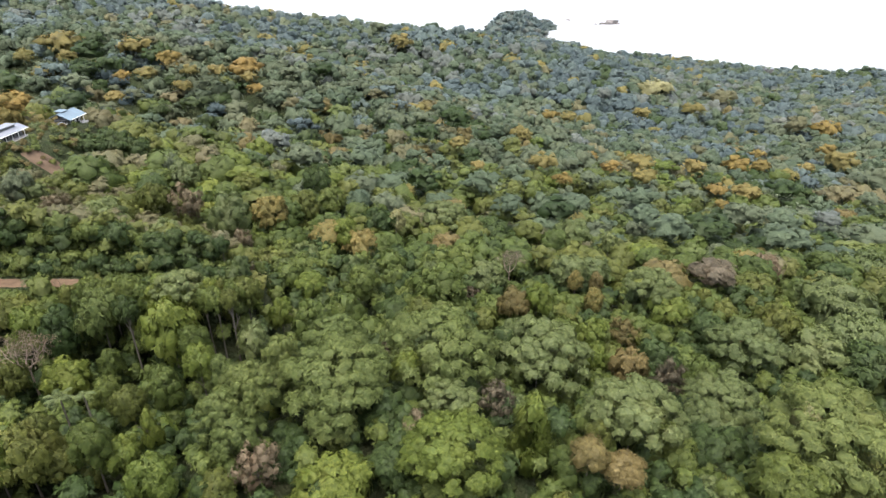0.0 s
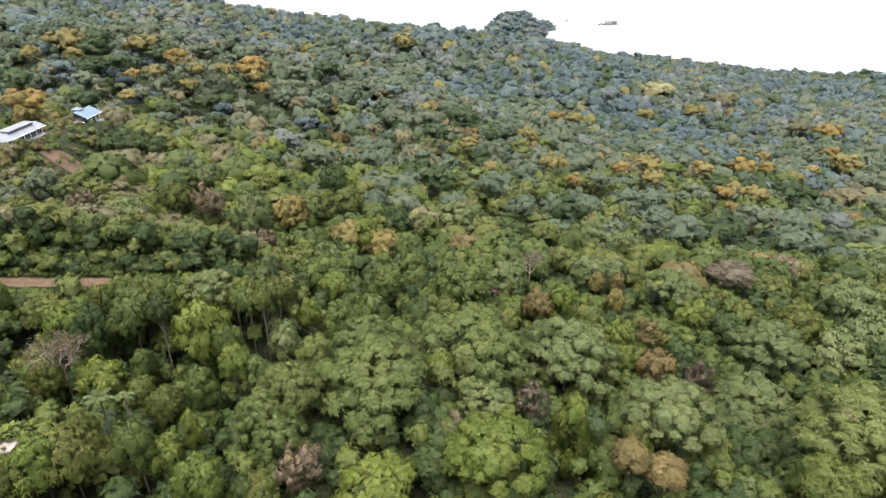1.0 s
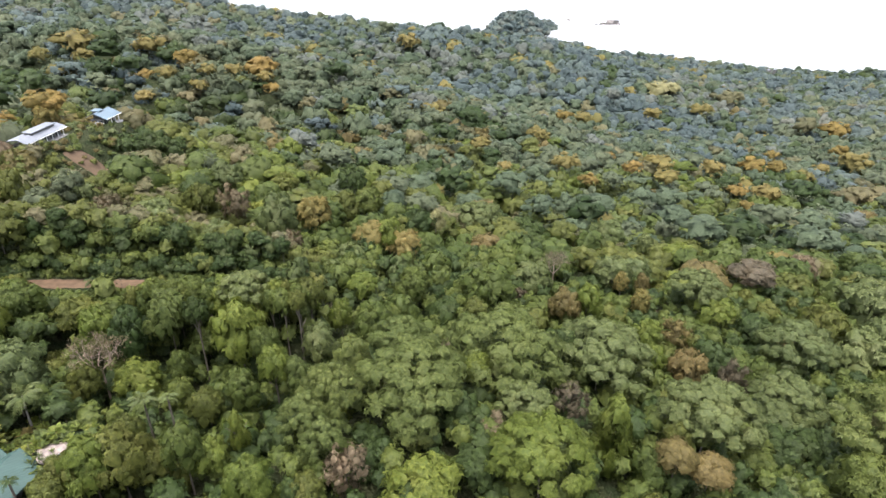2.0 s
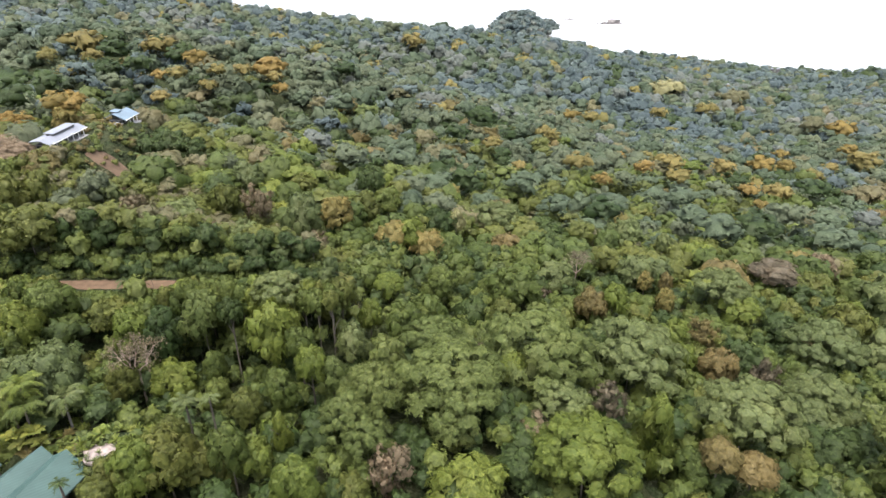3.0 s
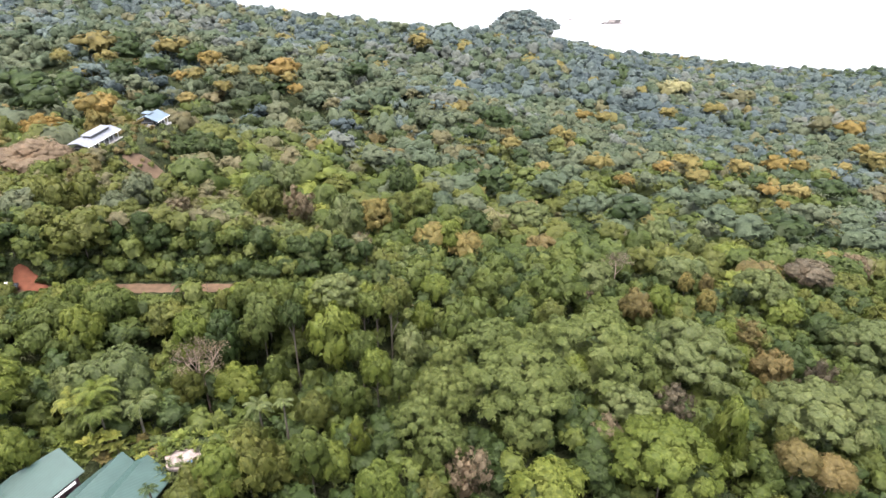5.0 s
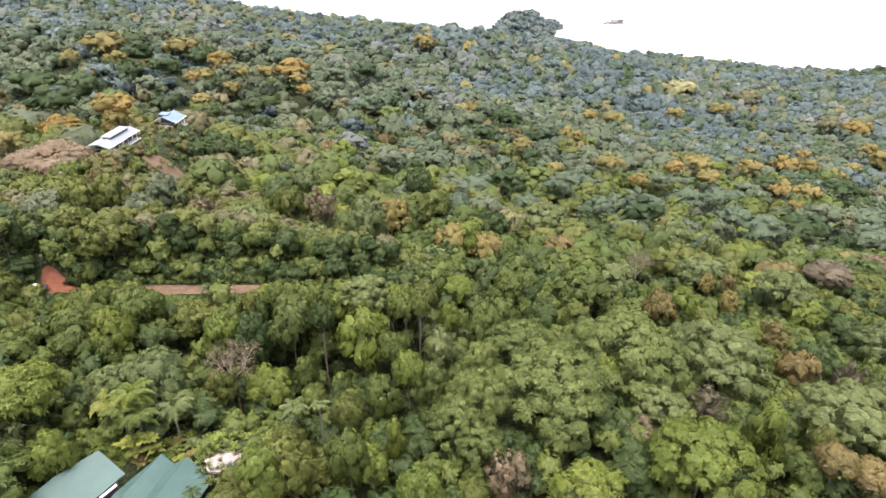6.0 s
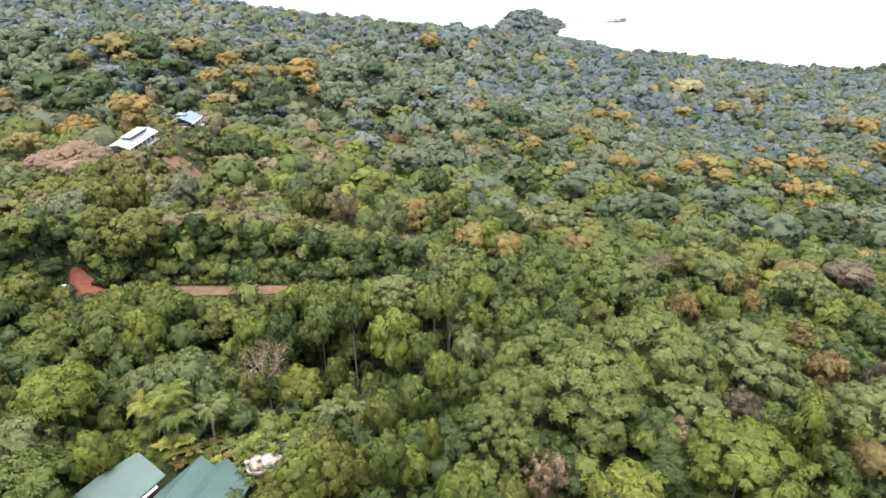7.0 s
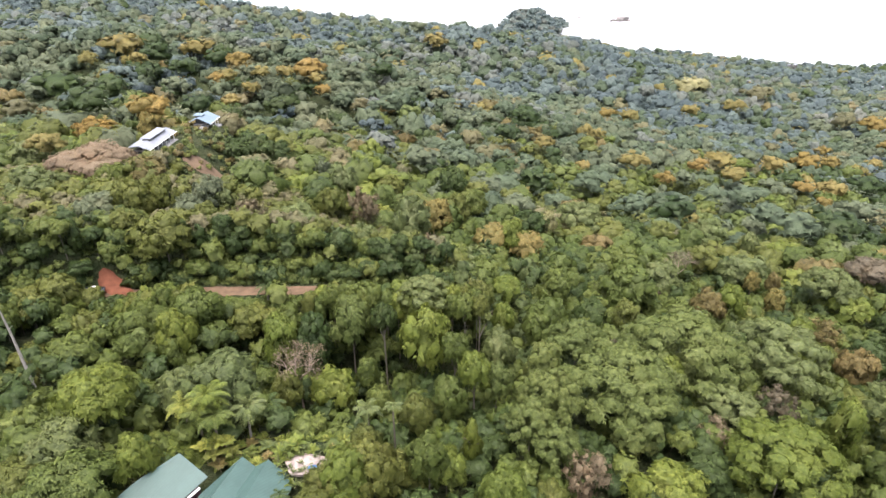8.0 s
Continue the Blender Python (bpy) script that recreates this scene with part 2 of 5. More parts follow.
def lumps_wispy(rng, n, squash=0.8):
    """Small loose clumps with air between them."""
    c, r = [], []
    for i in range(n):
        d = unit(rng.normal(size=3) + np.array((0, 0, 0.35)))
        c.append(d * rng.uniform(0.35, 0.88) * np.array((1, 1, squash)))
        r.append(rng.uniform(0.13, 0.24))
    return np.array(c), np.array(r), 0.8


def lumps_umbrella(rng, n, squash=0.62):
    """Flat sprays laid in tiers over a wide dome."""
    c, r = [np.array((0, 0, -0.04))], [0.42]
    for i in range(n):
        a = 2 * math.pi * (i * 0.618 + rng.uniform(-0.1, 0.1))
        rad = math.sqrt((i + 0.5) / n) * rng.uniform(0.8, 0.95)
        c.append(np.array((rad * math.cos(a), rad * math.sin(a), squash * (1 - rad ** 2.2) + rng.uniform(-0.17, 0.06))))
        r.append(rng.uniform(0.12, 0.20) * min(2.0, (60 / n) ** 0.5))
    return np.array(c), np.array(r), 0.62


def lumps_column(rng, n, squash=1.5):
    """A tree hung with creepers: clumps stacked high and narrow."""
    c, r = [], []
    for i in range(n):
        a, h = rng.uniform(0, 2 * math.pi), (i + 0.5) / n
        rad = rng.uniform(0.2, 0.62) * (1.1 - 0.7 * h)
        c.append(np.array((rad * math.cos(a), rad * math.sin(a), squash * (h - 0.62))))
        r.append(rng.uniform(0.28, 0.45) * (1.1 - 0.4 * h))
    return np.array(c), np.array(r), 1.0


def lumps_dome(rng, n, squash=0.8):
    """Shallow clumps over a full dome, for trees farther off."""
    c, r = [np.array((0, 0, 0.0))], [0.78]
    for i in range(n):
        a = 2 * math.pi * (i * 0.618 + rng.uniform(-0.15, 0.15))
        e = rng.uniform(-0.2, 1.0)
        rad = math.sqrt(max(0.05, 1 - e * e)) * rng.uniform(0.55, 0.78)
        c.append(np.array((rad * math.cos(a), rad * math.sin(a), squash * e * 0.72)))
        r.append(rng.uniform(0.25, 0.44))
    return np.array(c), np.array(r), 0.85


SHAPES = {"dome": lumps_dome, "round": lumps_round, "wispy": lumps_wispy, "umbrella": lumps_umbrella, "column": lumps_column}


def sprays(rng, p, nrm, size, droop=0.35, slim=0.5):
    """Single leaf sprays at p, facing nrm: bent diamonds."""
    n = len(p)
    side = unit(np.cross(nrm, rng.normal(size=(n, 3))))
    along = unit(np.cross(side, nrm))
    L = (size * rng.uniform(0.65, 1.3, n))[:, None]
    down = np.array((0, 0, -1.0)) * L * droop
    v = np.stack([p - along * L * 0.6, p + side * L * slim + down * 0.15, p + along * L * 0.7 + down, p - side * L * slim + down * 0.15], 1)
    k = np.arange(n)[:, None] * 4
    f = np.concatenate([k + np.array([[0, 1, 2]]), k + np.array([[0, 2, 3]])], 1).reshape(-1, 3)
    return v.reshape(-1, 3), f


def bunches(rng, p, nrm, size, fingers, slim, droop, simple=False):
    """Bunches of leaves at p, spread about nrm like fingers that droop at their tips: bent diamonds, or single triangles for far trees."""
    n = len(p)
    side = unit(np.cross(nrm, rng.normal(size=(n, 3))))
    along = np.cross(side, nrm)
    a = (np.arange(fingers) * 2 * math.pi / fingers)[None] + rng.uniform(-0.35, 0.35, (n, fingers))
    way = np.cos(a)[..., None] * side[:, None] + np.sin(a)[..., None] * along[:, None]
    L = (size * rng.uniform(0.6, 1.25, (n, fingers)))[..., None]
    across = np.cross(way, nrm[:, None]) * L * slim
    up = nrm[:, None] * L
    root = np.repeat((p - nrm * size * 0.12)[:, None], fingers, 1)
    fall = np.array((0, 0, -1.0)) * L * droop
    tip = root + way * L + fall + up * 0.1
    if simple:
        v = np.stack([root - across, root + across, tip], 2)
        f = np.arange(3 * n * fingers).reshape(-1, 3)
    else:
        mid = root + way * L * 0.5 + up * 0.2 + fall * 0.2
        v = np.stack([root, mid + across * 0.8, tip, mid - across * 0.8], 2)
        k = np.arange(n * fingers)[:, None] * 4
        f = np.concatenate([k + np.array([[0, 1, 2]]), k + np.array([[0, 2, 3]])], 1).reshape(-1, 3)
    return v.reshape(-1, 3), f


def crown(seed, shape, lumps, count, size, fingers=5, simple=False, slim=0.3, up=0.5, unrest=0.3, solid=0.86, droop=0.35):
    """Foliage of one crown of radius 1: dense inner clumps, clad in bunches of leaves. Returns corners, triangles,
    tints with crown shading in them, and normals.
    """
    rng = np.random.default_rng(seed)
    c, r, flat = SHAPES[shape](rng, lumps)
    V, F, T, N, at = [], [], [], [], 0
    stretch = np.array((1, 1, flat))
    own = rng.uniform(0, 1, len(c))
    # shading in the tint: higher clumps lighter, lower ones darker
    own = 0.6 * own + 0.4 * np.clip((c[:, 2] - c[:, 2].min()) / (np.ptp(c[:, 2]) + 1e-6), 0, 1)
    for i in range(len(c)):
        w = 1 + 0.2 * rng.normal(size=(len(ICO_V), 1))
        V.append(c[i] + ICO_V * w * r[i] * solid * stretch)
        F.append(ICO_F + at)
        # inner mass tinted darker than the leaves, as shade between them
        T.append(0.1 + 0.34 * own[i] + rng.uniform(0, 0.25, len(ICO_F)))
        N.append(unit(0.5 * ICO_V + 0.5 * unit(c[i] + np.array((0, 0, 0.15))) + 0.1 * rng.normal(size=ICO_V.shape)))
        at += len(ICO_V)
    share = r ** 2 / np.sum(r ** 2)
    which = rng.choice(len(c), size=int(count * 2.2), p=share)
    d = unit(rng.normal(size=(len(which), 3)) + np.array((0, 0, 0.35)))
    p = c[which] + d * r[which][:, None] * stretch * rng.uniform(0.88, 1.14, (len(which), 1))
    gap = np.linalg.norm((p[:, None] - c[None]) / stretch, axis=2) / r[None]
    gap[np.arange(len(which)), which] = 9
    keep = np.flatnonzero(gap.min(axis=1) > 0.88)[:count]
    p, d, which = p[keep], d[keep], which[keep]
    nrm = unit(d * 0.75 / stretch + np.array((0, 0, up)) + unrest * rng.normal(size=d.shape))
    v, f = bunches(rng, p, nrm, size, fingers, slim, droop, simple)
    # leaves on top of a clump tinted lighter, as if lit from above
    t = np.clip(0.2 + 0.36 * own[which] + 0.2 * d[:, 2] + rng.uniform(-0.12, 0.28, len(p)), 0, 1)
    soft = unit(0.5 * d / stretch + 0.5 * unit(c[which] + np.array((0, 0, 0.15))) + 0.2 * nrm + 0.14 * rng.normal(size=d.shape))
    per = fingers * (3 if simple else 4)
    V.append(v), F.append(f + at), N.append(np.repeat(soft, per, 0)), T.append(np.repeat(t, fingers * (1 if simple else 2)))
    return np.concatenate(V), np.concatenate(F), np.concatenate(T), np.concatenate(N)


def tube(path, radii, sides=7):
    """A round limb along a path: corners and four-sided faces."""
    path = np.asarray(path, float)
    rows = []
    for i, p in enumerate(path):
        d = unit(path[min(i + 1, len(path) - 1)] - path[max(i - 1, 0)])
        a = unit(np.cross(d, (0.31, 0.95, 0.1)))
        b = np.cross(d, a)
        w = np.arange(sides) * 2 * math.pi / sides
        rows.append(p + radii[i] * (np.cos(w)[:, None] * a + np.sin(w)[:, None] * b))
    k, f = np.arange(sides), []
    for i in range(len(path) - 1):
        f.append(np.stack([i * sides + k, i * sides + (k + 1) % sides, (i + 1) * sides + (k + 1) % sides, (i + 1) * sides + k], 1))
    return np.concatenate(rows), np.concatenate(f)


def joined(bits):
    V, F, at = [], [], 0
    for v, f in bits:
        V.append(v), F.append(f + at)
        at += len(v)
    return np.concatenate(V), np.concatenate(F)


def trunk_mesh(seed, limbs=4):
    """A trunk 1 high with limbs that spread into the crown above it."""
    rng = np.random.default_rng(seed)
    lean = rng.uniform(-0.05, 0.05, 2)
    stem = [(lean[0] * h, lean[1] * h, h) for h in (-0.1, 0.0, 0.3, 0.65, 1.0)]
    bits = [tube(stem, (0.052, 0.042, 0.032, 0.028, 0.02), 6)]
    for i in range(limbs):
        a = 2 * math.pi * i / limbs + rng.uniform(-0.4, 0.4)
        h = rng.uniform(0.55, 0.9)
        out = rng.uniform(0.2, 0.36)
        p = [(lean[0] * h, lean[1] * h, h), (out * 0.5 * math.cos(a), out * 0.5 * math.sin(a), h + 0.13), (out * math.cos(a), out * math.sin(a), h + 0.22)]
        bits.append(tube(p, (0.02, 0.014, 0.006), 4))
    v, f = joined(bits)
    return mesh_of("trunk", v, f, smooth=True)


TRUNKS = [trunk_mesh(40 + i) for i in range(4)]
for me in TRUNKS:
    me.materials.append(BARK)
PALE_TRUNKS = [me.copy() for me in TRUNKS]
for me in PALE_TRUNKS:
    me.materials[0] = PALE_BARK
CROWNS = {}
KIT = {  # shape, clumps, bunches of leaves on near, middle and farther trees, length of a leaf, its width, turn to the sky, unrest, inner mass, droop
    "round": ("round", 32, 640, 290, 150, 0.105, 0.29, 0.40, 0.32, 0.84, 0.35),
    "umbrella": ("umbrella", 66, 2000, 760, 340, 0.052, 0.28, 0.5, 0.26, 0.82, 0.4),
    "dome": ("dome", 26, 900, 420, 200, 0.085, 0.27, 0.45, 0.3, 0.86, 0.3),
    "column": ("column", 17, 540, 260, 140, 0.122, 0.27, 0.35, 0.34, 0.84, 0.5),
    "sparse": ("wispy", 38, 560, 420, 330, 0.072, 0.26, 0.3, 0.7, 0.6, 0.2),
}


def crown_mesh(kind, tier, i, colour):
    """One of a few crowns of a kind, made once for each colour of leaf."""
    key = (kind, tier, i, colour)
    if key not in CROWNS:
        shape, lumps, *many, size, slim, up, unrest, solid, droop = KIT[kind]
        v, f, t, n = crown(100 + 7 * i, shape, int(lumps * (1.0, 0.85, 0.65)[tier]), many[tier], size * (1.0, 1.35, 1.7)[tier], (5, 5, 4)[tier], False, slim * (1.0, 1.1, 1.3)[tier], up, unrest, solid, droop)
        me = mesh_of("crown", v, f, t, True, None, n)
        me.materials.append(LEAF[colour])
        CROWNS[key] = me
    return CROWNS[key]


WORDS = {"deep": "dark green", "mid": "green", "olive": "olive green", "lime": "bright yellow-green", "fern": "fresh green feathery", "grey": "grey-green",
         "sage": "pale silvery green", "yellow": "yellow-flowering", "orange": "orange-flowering", "rust": "rusty brown-leaved", "brown": "dry brown",
         "pink": "dry pinkish-brown", "dusty": "dusty brown", "straw": "straw-gold", "cream": "cream-flowering", "blue": "haze-tinted blue-green", "hazed_dull": "haze-dulled green", "hazed_olive": "haze-dulled olive", "tan": "thin tan-green", "gold": "golden yellow-green", "hazed_moss": "lightly hazed green", "drab": "lightly hazed olive"}
FORMS = {"round": "with a dense rounded crown of clumps", "umbrella": "with a wide flat layered crown", "dome": "with a low broad domed crown",
         "column": "draped in creepers from top to ground", "bare": "with a sparse crown of bare branches", "sparse": "with a thin half-bare crown"}
NAMES = {"deep": "evergreen_tree", "mid": "broadleaf_tree", "olive": "canopy_tree", "lime": "young_tree", "fern": "shade_tree", "grey": "silvery_tree", "sage": "silvery_tree",
         "yellow": "flowering_tree", "orange": "flowering_tree", "cream": "flowering_tree", "rust": "dry_tree", "brown": "dry_tree", "pink": "dry_tree", "dusty": "dry_tree", "straw": "dry_tree", "blue": "evergreen_tree", "hazed_dull": "broadleaf_tree", "hazed_olive": "canopy_tree", "tan": "dry_tree", "gold": "flowering_tree", "hazed_moss": "broadleaf_tree", "drab": "canopy_tree"}
STANDING = []


def plant(kind, x, y, top, radius, colour, tall=0.0, rich=True, skirt=0.0):
    """A tree whose crown, of that radius, ends at the height top over (x, y)."""
    name = "vine_draped_tree" if kind == "column" else "umbrella_tree" if kind == "umbrella" else "bare_tree" if kind == "bare" else NAMES[colour]
    zg = float(ground_z(x, y))
    tier = 0 if rich and y < (150 if kind in ("umbrella", "dome") else 88) else 0 if y < 64 else 1 if y < 95 or rich else 2
    i = int(abs(x * 7 + y * 13)) % 6
    deep = radius * (tall or {"round": 0.95, "umbrella": 1.05, "dome": 0.8, "column": 1.1, "bare": 1.0, "sparse": 0.95}[kind])
    if kind in ("round", "column", "sparse"):
        deep = max(deep, min((skirt or (0.44 if rich else 0.5)) * (top - zg), (2.2 if kind == "column" else 1.75) * radius))
    zc = top - {"round": 0.95, "umbrella": 0.8, "dome": 0.92, "column": 0.85, "bare": 0.95, "sparse": 0.95}[kind] * deep
    tree = tagged(new(name), WORDS[colour] + " forest tree " + FORMS[kind], "tree", "forest trees")
    tree.matrix_world = pose(x, y, zg, 0, 0, (x * 37 + y * 91) % 360)
    high = max(zc - zg, 2.0)
    if kind == "bare":
        br = new("branch", BARE[i % 2])
        br.parent, br.location, br.scale = tree, (0, 0, zc - zg - deep), (radius, radius, deep)
        high, zs = max(zc - zg - deep, 0.5), 0
        tr = new("trunk", POLE)
        tr.parent, tr.scale = tree, (radius * 0.9, radius * 0.9, high + 0.3)
        cr = new("crown", twig_leaves(i % 2, colour))
        cr.parent, cr.location, cr.scale = tree, br.location, br.scale
    else:
        tr = new("trunk", (PALE_TRUNKS if rich and colour in ("sage", "grey") else TRUNKS)[i % 4])
        stout = 0.5 if rich else 0.3
        tr.parent, tr.scale = tree, (high * stout, high * stout, high)
        cr = new("crown", crown_mesh(kind, tier, i, colour))
        cr.parent, cr.location, cr.scale = tree, (0, 0, zc - zg), (radius, radius, deep)
    STANDING.append((x, y, radius))
    return tree


def bare_branches(seed):
    """Forking branches from the origin upwards, in a crown 2 high and 1 in radius; also the twigs' ends."""
    rng = np.random.default_rng(seed)
    bits, tips = [], []

    def grow(p, d, length, thick, level):
        q = p + d * length * 0.5 + rng.normal(size=3) * 0.05 * length
        r = p + d * length + rng.normal(size=3) * 0.08 * length
        bits.append(tube([p, q, r], (thick, thick * 0.8, thick * 0.6), 5 if level < 2 else 3))
        if level == 5:
            tips.append(r)
            return
        for i in range(3):
            turn = unit(d + rng.normal(size=3) * 0.55 + np.array((0, 0, 0.12)))
            grow(r, turn, length * rng.uniform(0.62, 0.8), thick * 0.6, level + 1)
    for i in range(3):
        a = 2.1 * i + rng.uniform(-0.3, 0.3)
        grow(np.array((0, 0, 0.0)), unit(np.array((math.cos(a) * 0.7, math.sin(a) * 0.7, 1.0))), 0.56, 0.034, 1)
    v, f = joined(bits)
    me = mesh_of("branch", v, f, smooth=True)
    me.materials.append(DRY_BARK)
    return me, np.array(tips)


BARE, TIPS = zip(*[bare_branches(500 + i) for i in range(2)])
POLE = mesh_of("trunk", *tube([(0, 0, -0.05), (0.01, 0, 0.4), (0, 0.01, 1.0)], (0.055, 0.045, 0.036)), smooth=True)
POLE.materials.append(DRY_BARK)


def twig_leaves(i, colour):
    key = ("twigs", i, colour)
    if key not in CROWNS:
        rng = np.random.default_rng(520 + i)
        p = np.repeat(TIPS[i], 4, 0) + rng.normal(size=(4 * len(TIPS[i]), 3)) * 0.08
        v, f = sprays(rng, p, unit(rng.normal(size=p.shape) + np.array((0, 0, 0.6))), 0.05)
        me = mesh_of("crown", v, f, np.repeat(rng.uniform(0, 1, len(p)), 2))
        me.materials.append(LEAF[colour])
        CROWNS[key] = me
    return CROWNS[key]


# trees picked out one by one
plant("umbrella", -49.2, 93.7, 119.4, 5.4, "sage")
plant("bare", -69.6, 78.5, 117.6, 4.7, "dusty")
plant("round", -71.1, 75.9, 112.8, 2.7, "olive")
plant("round", -82.4, 92.6, 114.5, 3.6, "olive")
plant("round", -75.2, 93.7, 114.1, 4.2, "mid")
plant("round", -89.9, 90.9, 119.9, 4.7, "mid")
plant("round", -91.0, 83.4, 120.1, 3.8, "lime")
plant("round", -96.8, 85.3, 120.4, 3.8, "mid")
plant("round", -90.6, 80.8, 116.5, 2.5, "mid")
plant("round", -87.0, 88.9, 113.7, 3.7, "mid")
plant("round", -79.2, 71.4, 119.7, 6.1, "grey")
plant("round", -85.3, 71.4, 117.2, 4.2, "grey")
plant("round", -64.3, 79.2, 110.5, 4.1, "lime")
plant("round", -56.3, 76.6, 109.1, 2.8, "mid")
plant("round", -58.9, 83.1, 110.1, 2.4, "mid")
plant("round", -65.5, 92.5, 109.5, 3.2, "mid")
plant("round", -57.8, 92.8, 108.7, 4.3, "mid")
plant("round", -70.1, 99.3, 113.1, 3.3, "mid")
plant("round", -67.0, 106.0, 112.3, 3.5, "mid")
plant("round", -40.7, 103.3, 109.7, 3.3, "lime")
plant("round", -33.5, 101.9, 109.3, 2.8, "lime")
plant("round", -35.6, 90.4, 110.9, 3.8, "grey")
plant("round", -40.6, 78.2, 114.5, 3.1, "lime")
plant("round", -43.8, 84.1, 114.4, 2.9, "mid")
plant("round", -36.9, 77.4, 113.0, 2.8, "fern")
plant("round", -45.0, 74.2, 113.1, 3.1, "mid")
plant("column", -41.9, 63.1, 114.3, 1.9, "lime")
plant("umbrella", -29.6, 70.1, 116.7, 5.3, "fern", 1.5)
plant("umbrella", -32.9, 66.6, 114.3, 4.7, "fern", 1.5)
plant("umbrella", -29.9, 63.7, 112.4, 4.3, "fern", 1.5)
plant("sparse", -26.1, 59.3, 112.0, 4.0, "dusty", 1.5)
plant("round", -55.8, 57.1, 116.9, 4.1, "olive")
plant("round", -62.1, 57.9, 112.2, 4.3, "mid")
plant("round", -53.3, 59.3, 111.7, 3.8, "olive")
plant("round", -47.9, 58.9, 115.7, 3.0, "mid")
plant("round", -45.5, 60.5, 111.1, 3.1, "lime")
plant("round", -67.5, 57.6, 107.8, 3.6, "mid")
plant("round", -51.0, 59.9, 107.0, 3.2, "olive")
plant("round", -38.3, 54.7, 113.9, 3.5, "lime")
plant("round", -56.6, 61.7, 114.7, 2.3, "olive")
plant("round", -49.8, 71.6, 111.2, 3.1, "olive")
plant("round", -31.3, 57.3, 107.9, 2.6, "olive")
plant("round", -75.1, 98.8, 113.2, 3.0, "lime")
plant("column", -91.1, 105.4, 115.7, 3.1, "mid")
plant("column", -58.3, 96.3, 111.2, 2.6, "mid")
plant("round", -52.9, 95.4, 111.0, 2.9, "deep")
plant("round", -28.2, 82.3, 113.8, 3.9, "fern")
plant("round", -26.4, 97.9, 111.0, 4.4, "mid")
plant("round", -31.1, 117.4, 106.6, 4.3, "lime")
plant("column", -44.5, 114.5, 110.8, 3.4, "dusty")
plant("round", -41.2, 99.4, 106.8, 3.4, "mid")
plant("umbrella", -17.6, 76.0, 116.2, 9.8, "fern")
plant("umbrella", -20.7, 91.2, 110.9, 6.1, "fern")
plant("umbrella", -1.5, 88.8, 113.7, 12.3, "fern")
plant("umbrella", -15.8, 71.3, 113.5, 7.0, "fern")
plant("umbrella", 1.1, 75.3, 108.1, 5.1, "sage")
plant("round", -6.5, 82.9, 109.5, 3.0, "lime")
plant("umbrella", 18.9, 93.6, 108.3, 10.7, "sage")
plant("sparse", 8.4, 75.0, 110.1, 3.7, "brown")
plant("sparse", -4.1, 68.5, 109.2, 3.8, "dusty", 1.4)
plant("umbrella", 1.5, 60.2, 114.0, 7.7, "lime")
plant("column", 13.1, 66.2, 113.9, 4.1, "lime")
plant("round", 8.4, 64.0, 102.8, 3.5, "grey")
plant("round", -14.7, 58.1, 109.4, 5.9, "lime")
plant("dome", 20.9, 60.9, 109.8, 3.0, "straw", 0.95)
plant("dome", 25.6, 60.0, 108.0, 3.2, "straw", 0.95)
plant("round", 23.9, 67.8, 107.3, 2.3, "olive")
plant("umbrella", 30.9, 72.1, 110.8, 8.2, "sage")
plant("umbrella", 50.7, 81.9, 103.9, 7.0, "sage")
plant("round", 47.1, 77.6, 101.9, 5.9, "grey")
plant("umbrella", 68.9, 108.4, 98.2, 8.8, "sage")
plant("sparse", 42.0, 111.5, 97.5, 5.2, "rust")
plant("round", 56.5, 124.7, 96.1, 5.9, "lime")
plant("round", 34.1, 109.4, 99.2, 3.8, "lime")
plant("round", 38.4, 126.7, 96.9, 2.9, "yellow")
plant("round", 40.0, 131.9, 98.8, 2.2, "rust")
plant("round", 34.5, 132.0, 99.0, 2.2, "yellow")
plant("round", 16.7, 117.3, 102.6, 4.0, "rust")
plant("round", 22.7, 119.3, 103.0, 4.0, "lime")
plant("umbrella", 54.4, 130.6, 100.1, 7.6, "sage")
plant("dome", 80.0, 150.2, 91.8, 7.0, "brown", 0.6)
plant("round", 93.9, 153.0, 87.9, 8.0, "olive")
plant("round", 102.4, 162.2, 88.7, 5.0, "dusty")
plant("round", 82.7, 121.2, 96.3, 5.8, "olive")
plant("round", -0.6, 122.3, 106.1, 7.0, "mid")
plant("round", 11.4, 133.4, 101.4, 5.9, "grey")
plant("bare", 18.0, 138.7, 102.4, 4.2, "brown")
plant("round", -4.9, 110.8, 104.1, 3.8, "olive")
plant("round", -19.2, 118.8, 107.4, 4.5, "mid")
plant("round", 34.4, 138.5, 100.3, 6.1, "grey")
plant("round", 38.0, 95.3, 101.2, 4.2, "rust")
plant("sparse", 43.4, 89.5, 103.6, 4.0, "brown")
plant("round", 52.8, 94.6, 99.4, 3.8, "mid")
plant("round", 31.5, 98.2, 100.4, 3.1, "lime")
plant("round", 46.3, 102.3, 98.2, 4.9, "deep")
plant("round", 18.4, 62.5, 107.2, 3.3, "mid")
plant("round", 37.2, 68.1, 103.4, 4.5, "mid")
plant("round", 45.2, 67.1, 98.9, 3.6, "olive")
plant("round", -7.6, 61.7, 108.0, 3.8, "deep")
plant("round", -9.7, 69.7, 107.3, 3.2, "deep")
plant("round", -17.2, 67.5, 110.0, 4.0, "fern")
plant("round", -0.4, 63.3, 107.2, 4.1, "lime")
plant("round", 17.9, 63.4, 100.8, 3.4, "mid")
